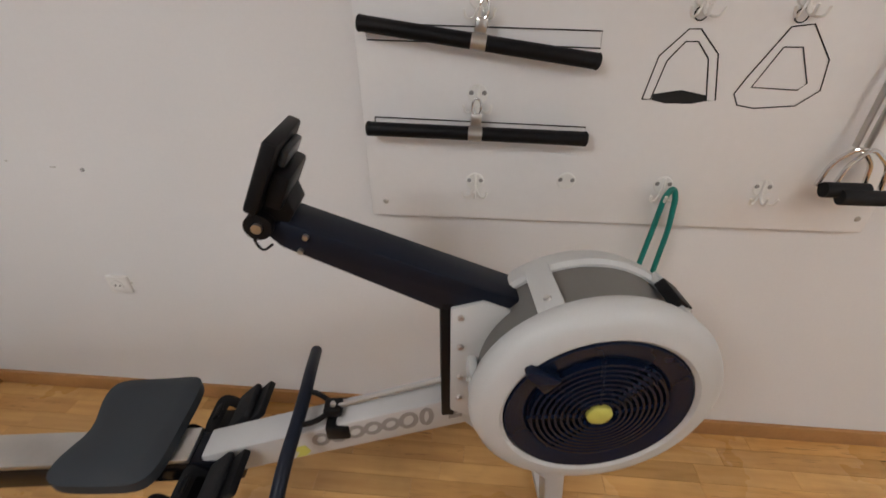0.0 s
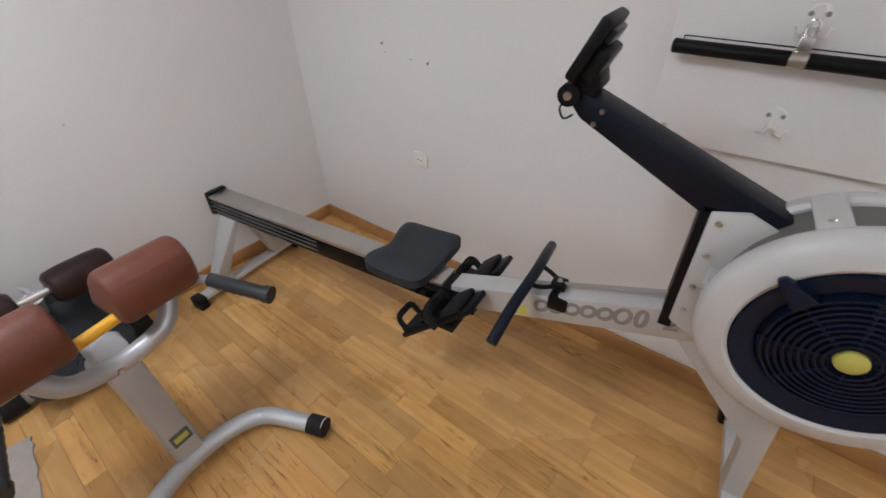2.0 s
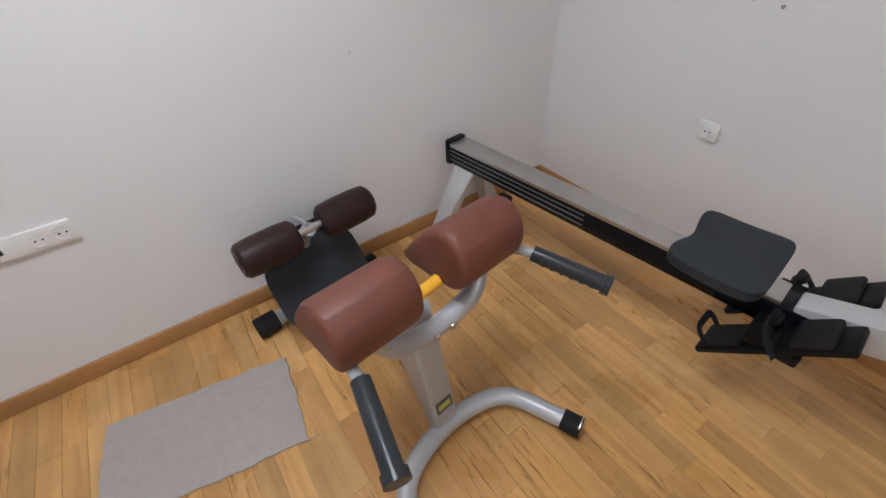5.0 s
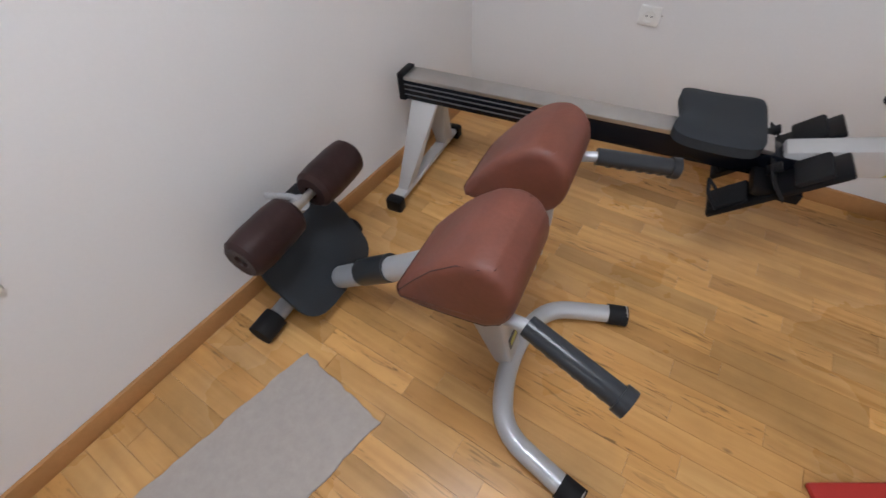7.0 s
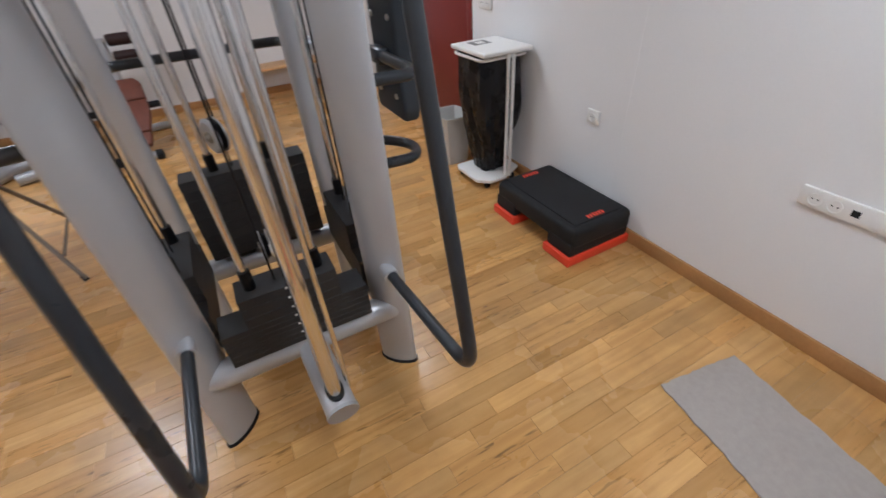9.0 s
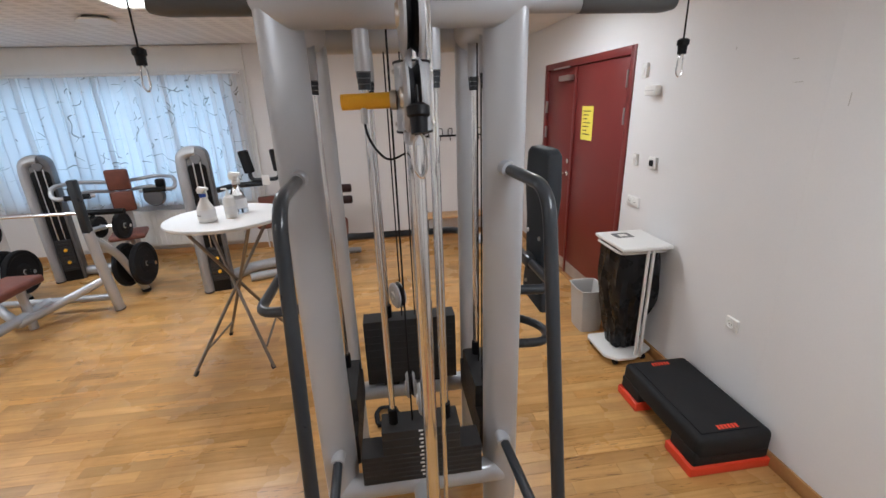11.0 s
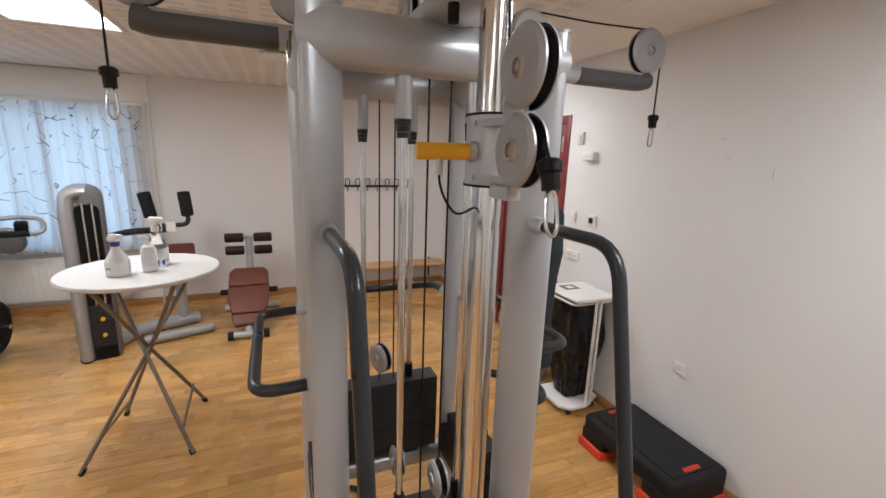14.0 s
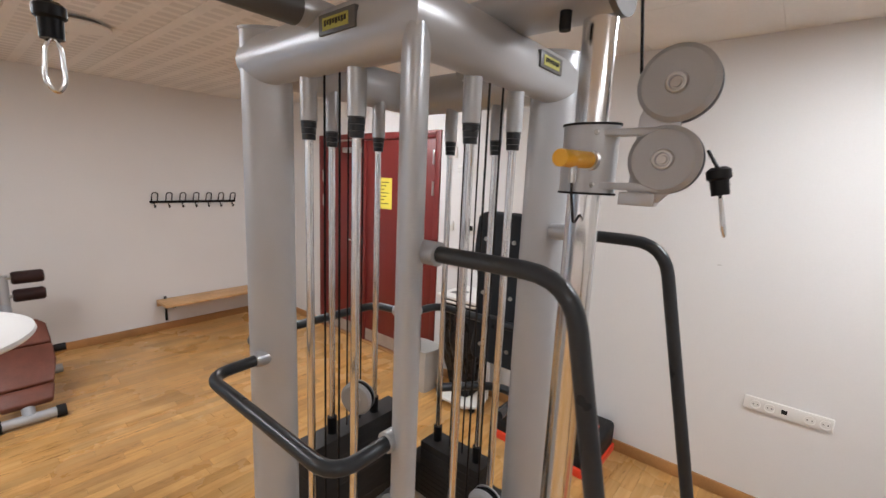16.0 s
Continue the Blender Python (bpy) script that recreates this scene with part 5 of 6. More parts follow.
# side arms with pulleys
for s in (-1, 1):
    o = -0.135
    part("side_arm", tube(B(), [(o + s * 0.1, 0, 2.085), (o + s * 0.86, 0, 2.085)], 0.036, 0, 20), SILVER, tower)
    part("arm_sleeve", tube(B(), [(o + s * 0.54, 0, 2.082), (o + s * 0.86, 0, 2.082), (o + s * 0.90, 0, 2.092)], 0.041, 0.03, 20, 0.85), SLEEVE, tower, "dark plastic arm end")
    tp = pulley((o + s * 0.89, 0.0, 2.205), (0, 1, 0), 0.088, tower, "arm_pulley")
    part("pulley_fork", box(B(), (o + s * 0.89 - 0.02, -0.026, 2.10), (o + s * 0.89 + 0.02, -0.02, 2.21), 0.002), BLACK, tp)
    pulley((-0.05 + s * 0.4, 0.0, 2.205), (0, 1, 0), 0.078, tower, "arm_pulley")
    part("cable", tube(B(), [(-0.05 + s * 0.4, 0, 2.28), (o + s * 0.6, 0, 2.276), (o + s * 0.89, 0, 2.288)], 0.0035, 0.1, 6), BLACK, tower)
    part("cable", tube(B(), [(o + s * 0.968, 0, 2.21), (o + s * 0.97, 0, 1.955)], 0.0035, 0, 6), BLACK, tower)
    stopper(tower, (o + s * 0.97, 0, 1.96), (o + s * 0.97, 0, 1.7))

strap_h = thing("webbing_loop", "black webbing cable handle lying on the floor", "cable handle", 1.877, -3.72, 0)
part("strap", tube(B(), [(-0.075, 0.045, 0.018), (-0.03, -0.065, 0.018), (0.05, -0.075, 0.016), (0.075, -0.02, 0.016), (0.06, 0.07, 0.018)], 0.014, 0.02, 8, 0.45), RUBBER, strap_h)
part("grip", tube(B(), [(-0.08, 0.04, 0.018), (0.065, 0.075, 0.018)], 0.017, 0, 14), RUBBER, strap_h)


# ---- step platform, mat, bag stand, waste bin ----
step = thing("step_platform", "black aerobic step platform on orange-red risers", "step platform", 0.225, -3.375, 0)
bm = box(B(), (-0.205, -0.33, 0.09), (0.195, 0.33, 0.212), 0.03, None, 3)
deck = part("deck", bm, DECK, step)
part("top_mat", box(B(), (-0.165, -0.29, 0.21), (0.155, 0.29, 0.2185), 0.004), DECK, deck)
for s in (-1, 1):
    bars = B()
    for i in range(6):
        slab(bars, [(-0.056 + i * 0.019, s * 0.265 - 0.014), (-0.043 + i * 0.019, s * 0.265 - 0.014), (-0.040 + i * 0.019, s * 0.265 + 0.014), (-0.053 + i * 0.019, s * 0.265 + 0.014)], 2, 0.2184, 0.2196)
    part("label", bars, ORANGE_RED, deck, "orange-red printed mark")
    part("end_skirt", box(B(), (-0.20, s * 0.235 - 0.09, 0.05), (0.20, s * 0.235 + 0.09, 0.13), 0.012), DECK, deck)
    part("riser", box(B(), (-0.215, s * 0.235 - 0.10, 0.0), (0.215, s * 0.235 + 0.10, 0.052), 0.008), ORANGE_RED, step, "orange-red plastic riser")

bm = B()
rng = random.Random(5)
A0, AB, AC = Vector((0.257, -2.281, 0)), Vector((0.358, -0.05, 0)), Vector((0.097, 0.598, 0))
outline = []
for p0, d, n in ((A0, AB, 14), (A0 + AB, AC, 22), (A0 + AB + AC, -AB, 14), (A0 + AC, -AC, 22)):
    for i in range(n):
        p = p0 + d * (i / n) + Vector((rng.uniform(-1, 1), rng.uniform(-1, 1), 0)) * 0.004
        outline.append((p.x, p.y))
tagged(new("floor_mat", mesh_of("floor_mat", slab(bm, outline, 2, 0.001, 0.009, 0.002, 1), FELT)), "grey-beige felt mat with frayed edges on the floor", "mat")

RED_MAT = mat("red_mat_vinyl", (0.42, 0.025, 0.018), 0.5, 0, 0.08, 6, 0.3, 120)
mat_t = thing("exercise_mat", "red vinyl exercise mat lying on the parquet", "exercise mat", 1.76, -1.25, 0, 32.7)
part("body", box(B(), (0, -0.85, 0.0), (0.32, 0, 0.022), 0.008), RED_MAT, mat_t)
part("edge_seam", tube(B(), [(0.004, -0.846, 0.011), (0.004, -0.004, 0.011), (0.316, -0.004, 0.011), (0.316, -0.846, 0.011)], 0.005, 0.01, 6), RED_MAT, mat_t)

stand = thing("bag_stand", "white wheeled waste bag stand with a black bag", "waste stand", 0.19, -4.13, 0)
lid = part("lid", box(B(), (-0.17, -0.19, 0.835), (0.17, 0.19, 0.862), 0.010, None, 3), WHITE, stand)
part("label", box(B(), (-0.03, -0.13, 0.862), (0.09, -0.03, 0.8632)), BADGE, lid, "dark printed label")
part("label_window", box(B(), (0.0, -0.105, 0.8631), (0.055, -0.055, 0.8638)), WHITE, lid)
for x in (-0.05, -0.015):
    part("upright", tube(B(), [(x, 0.165, 0.05), (x, 0.165, 0.84)], 0.011, 0, 12), WHITE, stand)
part("bag_ring", tube(B(), [(-0.16, -0.17, 0.815), (0.16, -0.17, 0.815), (0.16, 0.15, 0.815), (-0.16, 0.15, 0.815), (-0.16, -0.17, 0.815)], 0.009, 0.04, 10), WHITE, stand)
part("base", slab(B(), [(-0.17, -0.16), (0.17, -0.16), (0.19, -0.12), (0.19, 0.12), (0.12, 0.19), (0.0, 0.19), (-0.17, 0.10)], 2, 0.045, 0.068, 0.006), WHITE, stand)
for x, y in ((-0.14, -0.13), (0.15, -0.12), (0.12, 0.15), (-0.10, 0.12)):
    part("caster", tube(B(), [(x - 0.012, y, 0.022), (x + 0.012, y, 0.022)], 0.022, 0, 14), BLACK, stand)
    part("caster_stem", tube(B(), [(x, y, 0.03), (x, y, 0.05)], 0.008, 0, 8), STEEL, stand)
bm = B()
rows = []
rng = random.Random(8)
for j in range(17):
    f = j / 16
    z = 0.83 - 0.755 * f
    row_v = []
    for i in range(36):
        a = 2 * math.pi * i / 36
        c, s = math.cos(a), math.sin(a)
        k = 1 / max(abs(c), abs(s)) ** 0.75
        taper = (1.0 + 0.08 * math.sin(f * 5)) * (1 - 0.38 * max(0, f - 0.45) / 0.55)
        cr = 1 + 0.05 * math.sin(7 * a + 3 * math.sin(4 * f)) + 0.045 * math.sin(13 * a - 9 * f) + 0.03 * math.sin(23 * a + 14 * f)
        row_v.append(bm.verts.new((0.15 * c * k * taper * cr, 0.15 * s * k * taper * cr - 0.01, z)))
    rows.append(row_v)
for a, b in zip(rows, rows[1:]):
    for i in range(36):
        bm.faces.new((a[i], a[(i + 1) % 36], b[(i + 1) % 36], b[i]))
bm.faces.new(rows[-1])
part("bag", bm, BAG, stand, "crumpled black plastic bag")

bin_t = thing("waste_bin", "small pale grey plastic waste bin on the floor", "waste bin", 0.27, -4.52, 0)
bm = B()
prof = [(0.0, 0.004), (0.095, 0.004), (0.10, 0.0), (0.125, 0.345), (0.135, 0.352), (0.138, 0.36), (0.128, 0.36), (0.118, 0.345), (0.094, 0.012), (0, 0.012)]
lathe(bm, prof, (0, 0, 0), (0, 0, 1), 48)
for v in bm.verts:  # squared to an oblong plan with round corners
    k = max(abs(v.co.x), abs(v.co.y), 1e-6) / max((v.co.x ** 2 + v.co.y ** 2) ** 0.5, 1e-6)
    v.co.x, v.co.y = v.co.x / k ** 0.7 * 0.85, v.co.y / k ** 0.7
part("body", bm, BINGREY, bin_t)


# ---- bistro table with spray bottles ----
table = thing("folding_table", "round white bistro table on crossed grey tube legs", "table", 2.89, -4.63, 0)
part("tabletop", lathe(B(), [(0, 1.045), (0.36, 1.045), (0.385, 1.05), (0.392, 1.06), (0.388, 1.072), (0.375, 1.075), (0, 1.075)], (0, 0, 0), (0, 0, 1), 64), TABLE, table)
for a, b in (((0.33, 0.26), (-0.24, -0.20)), ((-0.206, 0.266), (0.24, -0.20)), ((-0.196, -0.32), (0.20, 0.22)), ((0.27, -0.30), (-0.20, 0.22))):
    lg = part("leg", tube(B(), [(a[0], a[1], 0.01), (b[0], b[1], 1.045)], 0.0115, 0, 12), LEGS, table)
    part("leg_tip", tube(B(), [(a[0], a[1], 0.0), (a[0] + (b[0] - a[0]) * 0.03, a[1] + (b[1] - a[1]) * 0.03, 0.03)], 0.0145, 0, 12), RUBBER, lg)
part("leg_brace", tube(B(), [(-0.150, -0.215, 0.10 + 0.10), (-0.15, 0.165, 0.13)], 0.008, 0, 10), LEGS, table)
part("leg_brace", tube(B(), [(0.20, -0.23, 0.16), (0.25, 0.185, 0.15)], 0.008, 0, 10), LEGS, table)
part("under_frame", tube(B(), [(-0.24, -0.2, 1.035), (0.24, -0.2, 1.035), (0.2, 0.22, 1.035), (-0.2, 0.22, 1.035), (-0.24, -0.2, 1.035)], 0.011, 0.04, 10), LEGS, table)
part("hub_clamp", tube(B(), [(-0.12, 0.12, 1.0), (-0.12, 0.12, 1.045)], 0.03, 0, 14), STEEL, table)


def bottle(x, y, label, body, kind, turn):
    b = thing("spray_bottle", label, "bottle", x, y, 1.0765, turn, "bottles on the table")
    b.scale = (1.12, 1.12, 0.95)
    if kind == "trigger":
        part("body", lathe(B(), [(0, 0), (0.046, 0), (0.05, 0.006), (0.05, 0.07), (0.042, 0.10), (0.02, 0.15), (0.016, 0.175), (0, 0.175)], (0, 0, 0), (0, 0, 1), 28), body, b)
        part("collar", lathe(B(), [(0.017, 0.165), (0.019, 0.17), (0.019, 0.19), (0, 0.19)], (0, 0, 0), (0, 0, 1), 18), BLUE if body is WHITE else WHITE, b)
        part("spray_head", slab(B(), [(-0.03, 0.19), (0.012, 0.19), (0.02, 0.21), (0.045, 0.215), (0.045, 0.232), (-0.02, 0.236), (-0.035, 0.215)], 1, -0.011, 0.011, 0.004), WHITE, b)
        part("trigger", tube(B(), [(0.025, 0, 0.21), (0.036, 0, 0.19), (0.032, 0, 0.165)], 0.004, 0.01, 8), WHITE, b)
    else:
        part("body", lathe(B(), [(0, 0), (0.03, 0), (0.034, 0.005), (0.034, 0.12), (0.028, 0.145), (0.013, 0.158), (0.013, 0.17), (0, 0.17)], (0, 0, 0), (0, 0, 1), 24), body, b)
        part("pump", tube(B(), [(0, 0, 0.17), (0, 0, 0.20), (0.03, 0, 0.205)], 0.006, 0.01, 10), WHITE, b)
    part("label", lathe(B(), [(0.0345 if kind != "trigger" else 0.0505, 0.03), (0.0345 if kind != "trigger" else 0.0505, 0.085)], (0, 0, 0), (0, 0, 1), 24), PAPERWHITE, b, "printed paper label")
    part("label_bars", box(B(), (-0.012, -0.0525 if kind == "trigger" else -0.036, 0.045), (0.012, -0.03, 0.052)), ORANGE_RED if kind != "trigger" else PRINT, b)
    return b


PAPERWHITE = mat("label_paper", (0.72, 0.72, 0.72), 0.6)
bottle(2.965, -4.50, "white spray bottle with a blue collar on the table", WHITE, "trigger", 150)
bottle(2.835, -4.56, "white pump bottle with a red printed label", WHITE, "pump", 20)
tall = bottle(2.825, -4.70, "clear trigger spray bottle half full on the table", CLEAR, "trigger", 160)
tall.scale.z = 1.2


# ---- machines at the far side ----
def roller_pad(bm, a, b, r):
    d = Vector(b) - Vector(a)
    L = d.length
    return lathe(bm, [(0, 0), (r * 0.8, 0.0), (r, r * 0.25), (r, L - r * 0.25), (r * 0.8, L), (0, L)], a, d, 22)


ab = thing("incline_bench", "brown padded incline sit-up bench with foot rollers", "exercise bench", 2.46, -6.5, 0)
for name, o in (("lower_pad", [(-0.11, 0.0), (0.11, 0.0), (0.13, 0.10), (0.13, 0.12), (-0.13, 0.12), (-0.13, 0.10)]), ("seat_pad", [(-0.13, 0.13), (0.13, 0.13), (0.165, 0.30), (0.165, 0.44), (-0.165, 0.44), (-0.165, 0.30)]), ("back_pad", [(-0.165, 0.45), (0.165, 0.45), (0.16, 0.62), (0.12, 0.67), (-0.12, 0.67), (-0.16, 0.62)])):
    p = part(name, slab(B(), [(a * 1.15, b * 1.05) for a, b in o], 2, 0, 0.06, 0.016, 3), LEATHER, ab, "red-brown vinyl pad")
    p.matrix_local = pose(0, 0.46, 0.09, 0, 0, 180) @ pose(0, 0, 0, 36, 0, 0)
part("spine", tube(B(), [(0, 0.52, 0.05), (0, 0.0, 0.36), (0, -0.35, 0.62)], 0.035, 0, 14), SILVER, ab)
part("front_foot", tube(B(), [(-0.16, 0.52, 0.045), (0.16, 0.52, 0.045)], 0.032, 0, 14), SILVER, ab)
for s in (-1, 1):
    part("foot_cap", tube(B(), [(s * 0.13, 0.52, 0.042), (s * 0.18, 0.52, 0.042)], 0.041, 0, 14), RUBBER, ab)
    part("side_grip", tube(B(), [(s * 0.1, 0.05, 0.33), (s * 0.27, 0.05, 0.33)], 0.028, 0, 14), RUBBER, ab)
part("rear_post", tube(B(), [(0, -0.30, 0.05), (0, -0.35, 0.84)], 0.035, 0, 14), SILVER, ab)
part("rear_foot", tube(B(), [(-0.28, -0.30, 0.035), (0.28, -0.30, 0.035)], 0.035, 0, 14), SILVER, ab)
for z in (0.68, 0.82):
    part("axle", tube(B(), [(-0.2, -0.33, z), (0.2, -0.33, z)], 0.012, 0, 10), STEEL, ab)
    for s in (-1, 1):
        part("roller", roller_pad(B(), (s * 0.05, -0.33, z), (s * 0.235, -0.33, z), 0.05), DARK_LEATHER, ab, "dark brown roller pad")


def arch(x0, x1, h, r, steps=8):
    """An upright outline with a rounded head: (x, z) pairs."""
    r = min(r, (x1 - x0) * 0.48)
    pts = [(x0, 0.0), (x1, 0.0)]
    pts += [(x1 - r + r * math.cos(k * math.pi / 2 / steps), h - r + r * math.sin(k * math.pi / 2 / steps)) for k in range(steps + 1)]
    pts += [(x0 + r - r * math.sin(k * math.pi / 2 / steps), h - r + r * math.cos(k * math.pi / 2 / steps)) for k in range(steps + 1)]
    return pts


def stack_machine(name, label, x, y, turn, tall=1.45):
    """A seated machine's tower: a silver arched shroud, a dark open front with its stack and rods."""
    t = thing(name, label, "weight machine", x, y, 0, turn)
    part("shroud", tube(B(), [(0.085, 0, 0.0), (0.085, 0, tall - 0.20), (0.07, 0, tall - 0.08), (0.0, 0, tall - 0.05), (-0.05, 0, tall - 0.055)], 0.058, 0.10, 20, 2.0, (0, 1, 0)), GREY, t, "rounded grey shroud")
    part("shroud_foot", tube(B(), [(0.085, 0, 0.0), (0.085, 0, 0.012)], 0.062, 0, 20, 2.0, (0, 1, 0)), RUBBER, t)
    part("shroud_back", slab(B(), arch(-0.14, 0.09, tall - 0.005, 0.10), 1, -0.11, 0.07, 0.006, 2), CAPS, t, "dark grey moulded shroud back")
    # black slab filling the open front behind the stack
    part("stack_backing", slab(B(), arch(-0.12, 0.035, tall - 0.16, 0.04), 1, 0.055, 0.085, 0.003, 1), BLACK, t, "black slab behind the stack and rods")
    for i in range(10):
        part("weight_plate", box(B(), (-0.115, 0.085, 0.12 + i * 0.036), (0.03, 0.098, 0.15 + i * 0.036), 0.002, None, 1), STACK, t)
    for u in (-0.08, -0.02):
        part("rod", tube(B(), [(u, 0.094, 0.48), (u, 0.094, tall - 0.12)], 0.008, 0, 8), CHROME, t)
    part("cable_pulley", lathe(B(), [(0, 0.0), (0.04, 0), (0.045, 0.01), (0.04, 0.02), (0, 0.02)], (-0.05, 0.085, tall - 0.11), (0, 1, 0), 20), CAPS, t)
    for z in (0.36, 0.22):
        part("selector", lathe(B(), [(0, 0.0), (0.016, 0), (0.016, 0.02), (0, 0.024)], (-0.05, 0.098, z), (0, 1, 0), 14), YELLOW, t)
    return t


m1 = stack_machine("seated_machine", "silver seated weight machine with padded levers and brown seat", 3.60, -5.97, 12)
part("base", tube(B(), [(0.0, -0.05, 0.06), (-0.30, -0.35, 0.06), (-0.75, -0.45, 0.06)], 0.06, 0.1, 14), GREY, m1)
part("base_bar", tube(B(), [(-0.30, -0.05, 0.05), (-0.85, -0.12, 0.05)], 0.045, 0, 14), GREY, m1)
part("seat_post", tube(B(), [(-0.62, -0.42, 0.06), (-0.62, -0.42, 0.52)], 0.045, 0, 14), SILVER, m1)
part("seat", box(B(), (-0.80, -0.55, 0.52), (-0.44, -0.20, 0.585), 0.025, None, 3), LEATHER, m1, "red-brown vinyl seat")
part("back_rest", box(B(), (-0.78, -0.66, 0.55), (-0.46, -0.60, 0.80), 0.02, None, 3), LEATHER, m1)
part("back_post", tube(B(), [(-0.62, -0.68, 0.06), (-0.62, -0.68, 0.80)], 0.035, 0, 12), SILVER, m1)
part("lever_arm", tube(B(), [(0.0, -0.05, 0.98), (-0.25, -0.45, 0.98), (-0.58, -0.48, 0.98)], 0.03, 0.1, 12), GRIP, m1)
part("lever_yoke", tube(B(), [(-0.44, -0.48, 1.22), (-0.44, -0.46, 1.02), (-0.74, -0.46, 1.02), (-0.74, -0.48, 1.22)], 0.022, 0.06, 12), GRIP, m1)
part("yoke_clamp", box(B(), (-0.63, -0.49, 0.96), (-0.55, -0.43, 1.06), 0.006), WHITE, m1)
for p, q in (((-0.44, -0.48, 1.10), (-0.40, -0.50, 1.34)), ((-0.74, -0.48, 1.10), (-0.72, -0.50, 1.34))):
    part("arm_pad", roller_pad(B(), p, q, 0.055), RUBBER, m1, "black padded lever")

m2 = stack_machine("chest_machine", "silver chest weight machine with brown back pad and levers", 5.42, -6.62, 20, 1.38)
part("base", tube(B(), [(0, -0.05, 0.06), (-0.70, 0.05, 0.06)], 0.055, 0, 14), GREY, m2)
part("base_bar", tube(B(), [(-0.70, -0.30, 0.05), (-0.70, 0.55, 0.05)], 0.045, 0, 14), GREY, m2)
part("seat_post", tube(B(), [(-0.66, 0.22, 0.06), (-0.66, 0.20, 0.44)], 0.045, 0, 14), SILVER, m2)
part("seat", box(B(), (-0.84, 0.02, 0.44), (-0.50, 0.40, 0.50), 0.025, None, 3), LEATHER, m2, "red-brown vinyl seat")
part("back_post", tube(B(), [(-0.66, -0.14, 0.05), (-0.66, -0.10, 1.12)], 0.040, 0, 12), SILVER, m2)
for z in (0.69, 0.935):
    part("back_pad", box(B(), (-0.77, -0.06, z), (-0.55, 0.01, z + 0.235), 0.024, None, 3), LEATHER, m2, "red-brown vinyl back pad")
for side in (-1, 1):
    c = -0.66
    part("lever", tube(B(), [(c + side * 0.06, -0.12, 1.02), (c + side * 0.38, -0.06, 1.06), (c + side * 0.56, 0.12, 1.05), (c + side * 0.56, 0.20, 0.93), (c + side * 0.20, 0.16, 0.93)], 0.022, 0.08, 12), SILVER, m2)
    part("lower_lever", tube(B(), [(c + side * 0.08, -0.10, 0.92), (c + side * 0.30, 0.02, 0.96), (c + side * 0.50, 0.10, 0.90)], 0.020, 0.06, 12), GREY, m2)
    part("pivot_block", box(B(), (c + side * 0.40 - 0.05, -0.02, 0.93), (c + side * 0.40 + 0.05, 0.08, 1.03), 0.02), BLACK, m2)
    part("lever_grip", tube(B(), [(c + side * 0.46, 0.195, 0.93), (c + side * 0.24, 0.165, 0.93)], 0.028, 0, 12), RUBBER, m2)
part("cam", lathe(B(), [(0, -0.04), (0.11, -0.04), (0.12, -0.02), (0.12, 0.02), (0.11, 0.04), (0, 0.04)], (-0.96, -0.10, 0.82), (0.4, 1, 0), 28), CAPS, m2)

# barbell bench with plates stored on its frame
rack = thing("barbell_bench", "silver barbell bench with a bar and stored black plates", "weight bench", 4.95, -5.60, 0)
for side in (-1, 1):
    x = side * 0.56
    part("front_leg", tube(B(), [(x, -0.045, 0.0), (x * 1.0 - side * 0.0, 0.02, 0.40), (x, 0.06, 0.80)], 0.050, 0.1, 16, 0.75), SILVER, rack)
    part("leg_foot", tube(B(), [(x, -0.045, 0.0), (x, -0.044, 0.012)], 0.054, 0, 16, 0.78), RUBBER, rack)
    part("upright_cover", box(B(), (x - 0.03, 0.03, 0.78), (x + 0.03, 0.10, 1.25), 0.012), GRIP, rack)
    part("bar_cup", tube(B(), [(x, 0.02, 0.90), (x, -0.06, 0.90), (x, -0.075, 0.96)], 0.014, 0.02, 8), BLACK, rack)
    part("rear_leg", tube(B(), [(x, 0.05, 0.74), (x - 0.02, -0.20, 0.50), (x - 0.03, -0.46, 0.03)], 0.036, 0.08, 12), SILVER, rack)
    part("rear_foot", tube(B(), [(x - 0.03, -0.46, 0.0), (x - 0.03, -0.46, 0.035)], 0.042, 0, 14), RUBBER, rack)
    part("plate_peg", tube(B(), [(x - 0.20, -0.44, 0.31), (x + 0.12, -0.44, 0.31)], 0.020, 0, 10), CHROME, rack)
    part("upper_peg", tube(B(), [(x - 0.22, -0.17, 0.78), (x + 0.12, -0.17, 0.78)], 0.016, 0, 10), CHROME, rack)
    part("peg_arm", tube(B(), [(x, 0.04, 0.80), (x, -0.17, 0.78)], 0.022, 0, 10), SILVER, rack)
    part("diagonal", tube(B(), [(x, 0.0, 0.34), (0.0, 0.34, 0.10)], 0.036, 0, 12), SILVER, rack)
part("floor_beam", tube(B(), [(-0.56, -0.03, 0.14), (0.56, -0.03, 0.14)], 0.032, 0, 12), SILVER, rack)
part("long_beam", tube(B(), [(0, -0.03, 0.14), (0, 1.0, 0.14)], 0.04, 0, 12), SILVER, rack)
part("bench_pad", box(B(), (-0.15, 0.12, 0.40), (0.15, 1.22, 0.47), 0.025, None, 3), LEATHER, rack, "red-brown vinyl bench pad")
for y in (0.22, 1.0):
    part("bench_leg", tube(B(), [(0, y, 0.0), (0, y, 0.40)], 0.035, 0, 12), SILVER, rack)
part("bench_foot", tube(B(), [(-0.22, 1.0, 0.03), (0.22, 1.0, 0.03)], 0.03, 0, 12), RUBBER, rack)
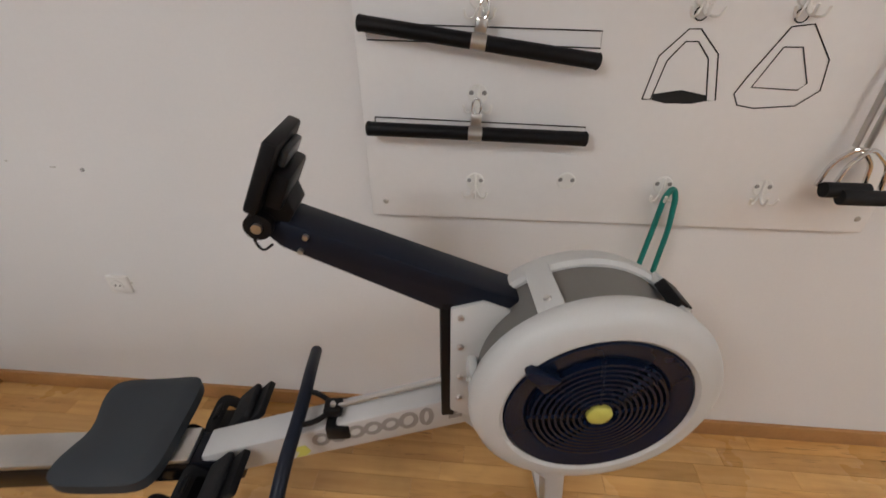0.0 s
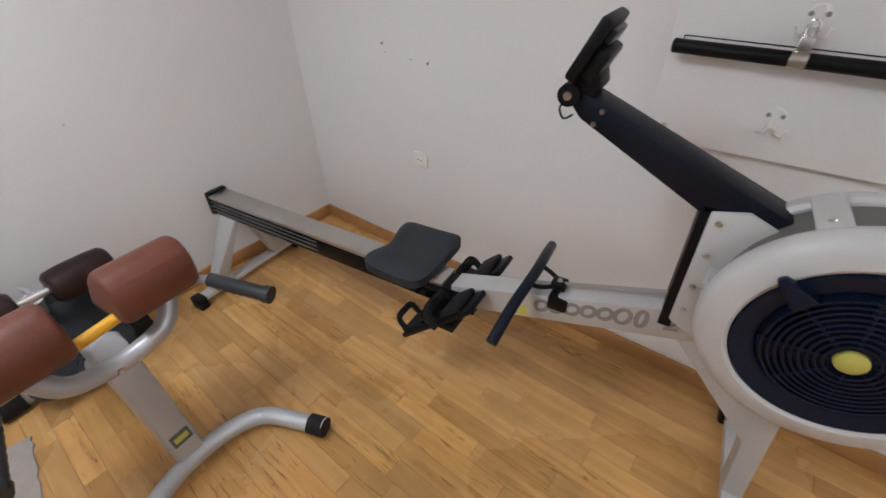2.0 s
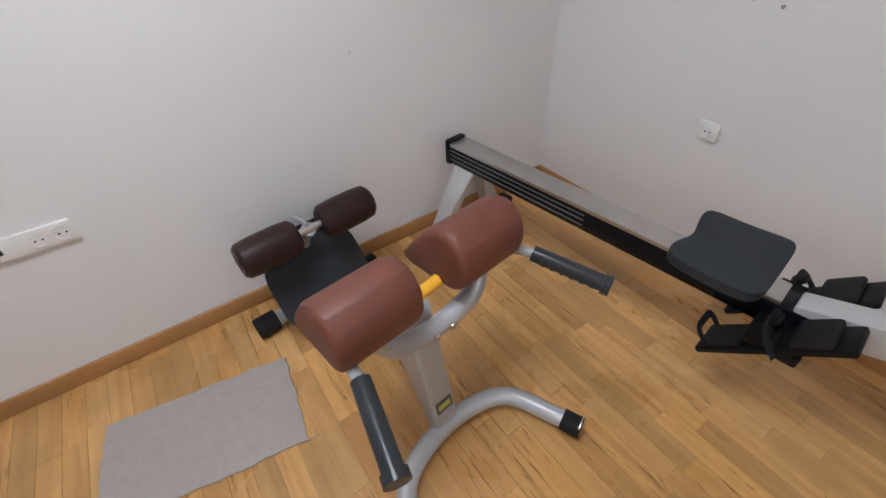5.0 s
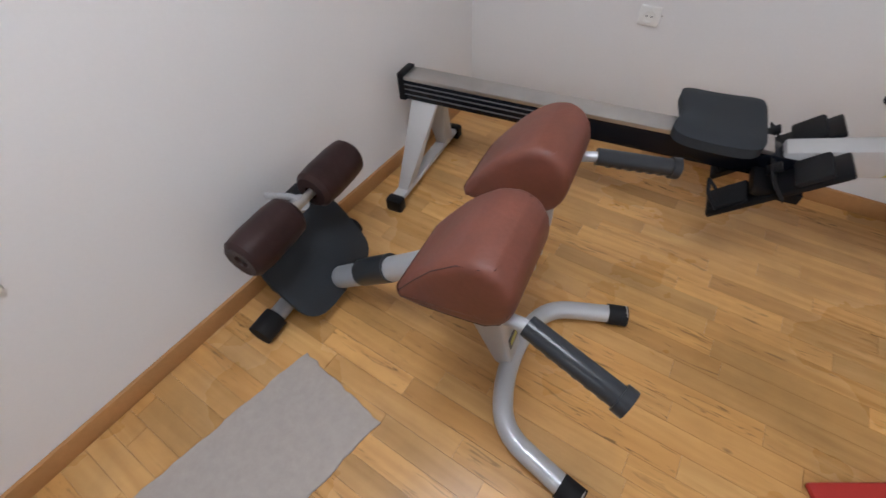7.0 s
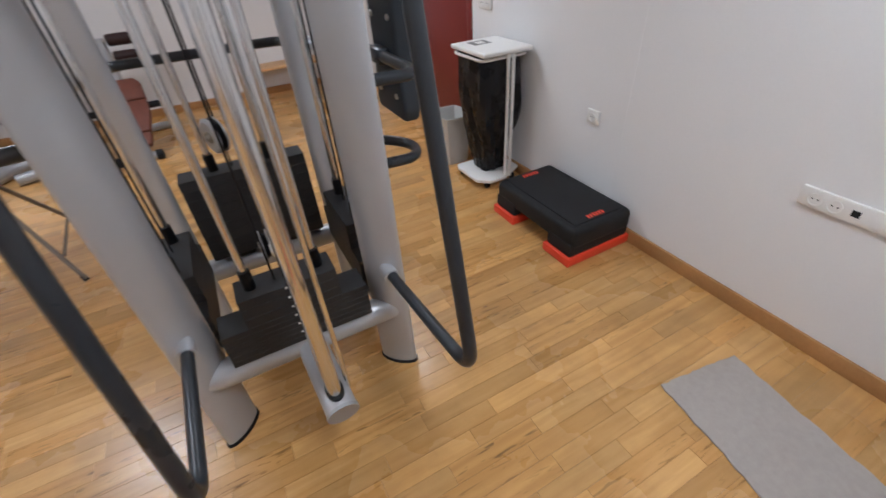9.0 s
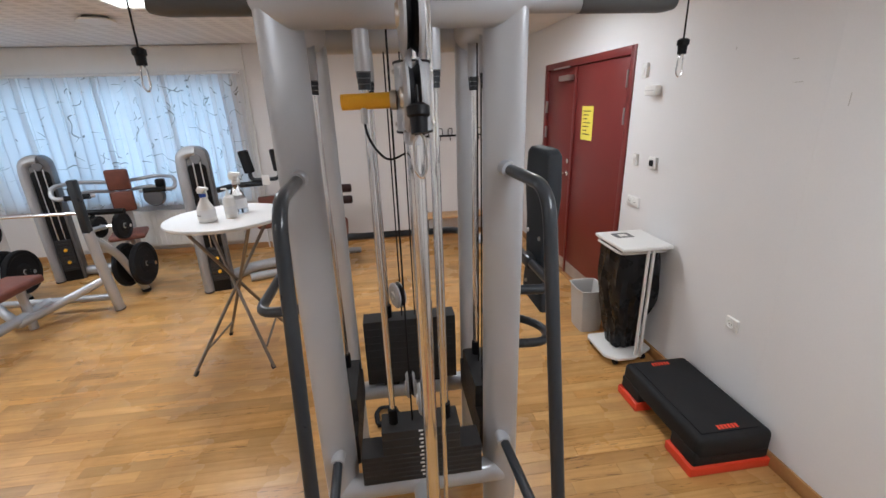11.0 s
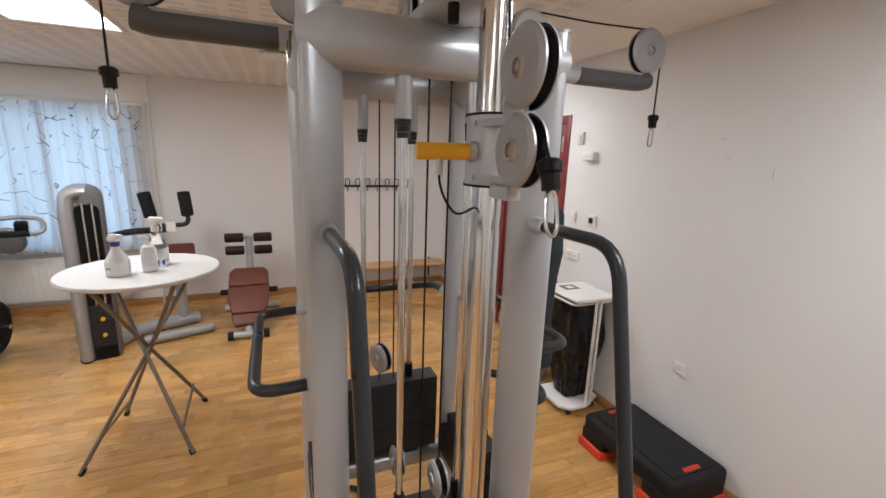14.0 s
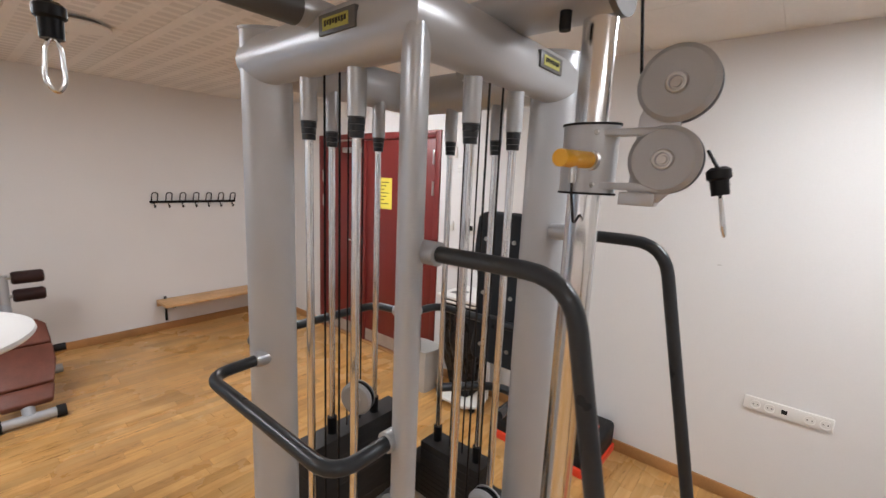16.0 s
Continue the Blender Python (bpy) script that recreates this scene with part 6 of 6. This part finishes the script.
bell = thing("barbell", "steel barbell resting on the bench's cups", "barbell", 4.95, -5.635, 0.945)
part("shaft", tube(B(), [(-0.50, 0, 0), (0.50, 0, 0)], 0.014, 0, 12), CHROME, bell)
for side in (-1, 1):
    part("sleeve", tube(B(), [(side * 0.50, 0, 0), (side * 0.84, 0, 0)], 0.025, 0, 14), BLACK, bell)


def weight_plate(x, y, z, r, thick):
    w = thing("weight_disc", "black rubber weight plate stored on a peg", "weight plate", x, y, z, 0, "stored weight plates")
    part("disc", lathe(B(), [(0.026, -thick / 2), (r * 0.35, -thick / 2), (r * 0.4, -thick * 0.3), (r * 0.78, -thick * 0.3), (r * 0.84, -thick / 2), (r * 0.97, -thick / 2), (r, -thick * 0.3), (r, thick * 0.3), (r * 0.97, thick / 2), (r * 0.84, thick / 2), (r * 0.78, thick * 0.3), (r * 0.4, thick * 0.3), (r * 0.35, thick / 2), (0.026, thick / 2)], (0, 0, 0), (1, 0, 0), 40), RUBBER, w)
    part("bore", lathe(B(), [(0.026, -thick / 2), (0.02, -thick / 2), (0.02, thick / 2), (0.026, thick / 2)], (0, 0, 0), (1, 0, 0), 20), STEEL, w, "steel bore ring")
    return w


for side in (-1, 1):
    x = 4.95 + side * 0.56
    weight_plate(x - 0.09, -6.04, 0.31, 0.22, 0.05)
    weight_plate(x + 0.07, -6.04, 0.31, 0.22, 0.05)
    weight_plate(x - 0.15, -5.77, 0.78, 0.125, 0.04)
    weight_plate(x + 0.05, -5.77, 0.78, 0.10, 0.04)

# ---- oak staves of the floor ----
rng = random.Random(11)
LENGTHS = (0.34, 0.42, 0.50, 0.58)
WIDE = 0.0708


def stave_mesh(L):
    g, e = 0.0003, 0.0005
    w = WIDE
    v = [(g, g, 0), (L - g, g, 0), (L - g, w - g, 0), (g, w - g, 0), (g, g, -0.001), (L - g, g, -0.001), (L - g, w - g, -0.001), (g, w - g, -0.001)]
    v = [(x + (e if x < L / 2 else -e) * (z == 0), y + (e if y < w / 2 else -e) * (z == 0), z) for x, y, z in v] + [(x, y, -0.003) for x, y, z in v[4:]]
    f = [(0, 1, 2, 3)]
    for k in (0, 4):
        f += [(k + i, k + 4 + i, k + 4 + (i + 1) % 4, k + (i + 1) % 4) for i in range(4)]
    return v, f


shared = {}
for L in LENGTHS:
    me = bpy.data.meshes.new("stave")
    v, f = stave_mesh(L)
    me.from_pydata(v, [], [tuple(reversed(q)) if i else q for i, q in enumerate(f)])
    me.materials.append(STAVE)
    shared[L] = me
floor = bpy.data.objects["floor"]
rest_v, rest_f, count = [], [], 0
rows_n = int(-FAR / WIDE) + 1
for r in range(rows_n):
    y = -(r + 1) * WIDE
    x = -rng.uniform(0, 0.4)
    while x < RIGHT:
        L = rng.choice(LENGTHS)
        if 0.0 <= x and x + L < 3.1 and y > -2.75 and count < 300:
            ob = new("stave", shared[L])
            ob.location = (x, y, 0)
            ob.parent = floor
            count += 1
        else:
            x0, x1 = max(x, 0), min(x + L, RIGHT)
            if x1 - x0 > 0.01:
                v, f = stave_mesh(x1 - x0)
                n0 = len(rest_v)
                rest_v += [(a + x0, b + y, c) for a, b, c in v]
                rest_f += [tuple(n0 + k for k in (reversed(q) if i else q)) for i, q in enumerate(f)]
        x += L
me = bpy.data.meshes.new("staves")
me.from_pydata(rest_v, [], rest_f)
me.materials.append(STAVES)
ob = new("staves", me)
ob.parent = floor
tagged(ob, "", "", "", "stuff")
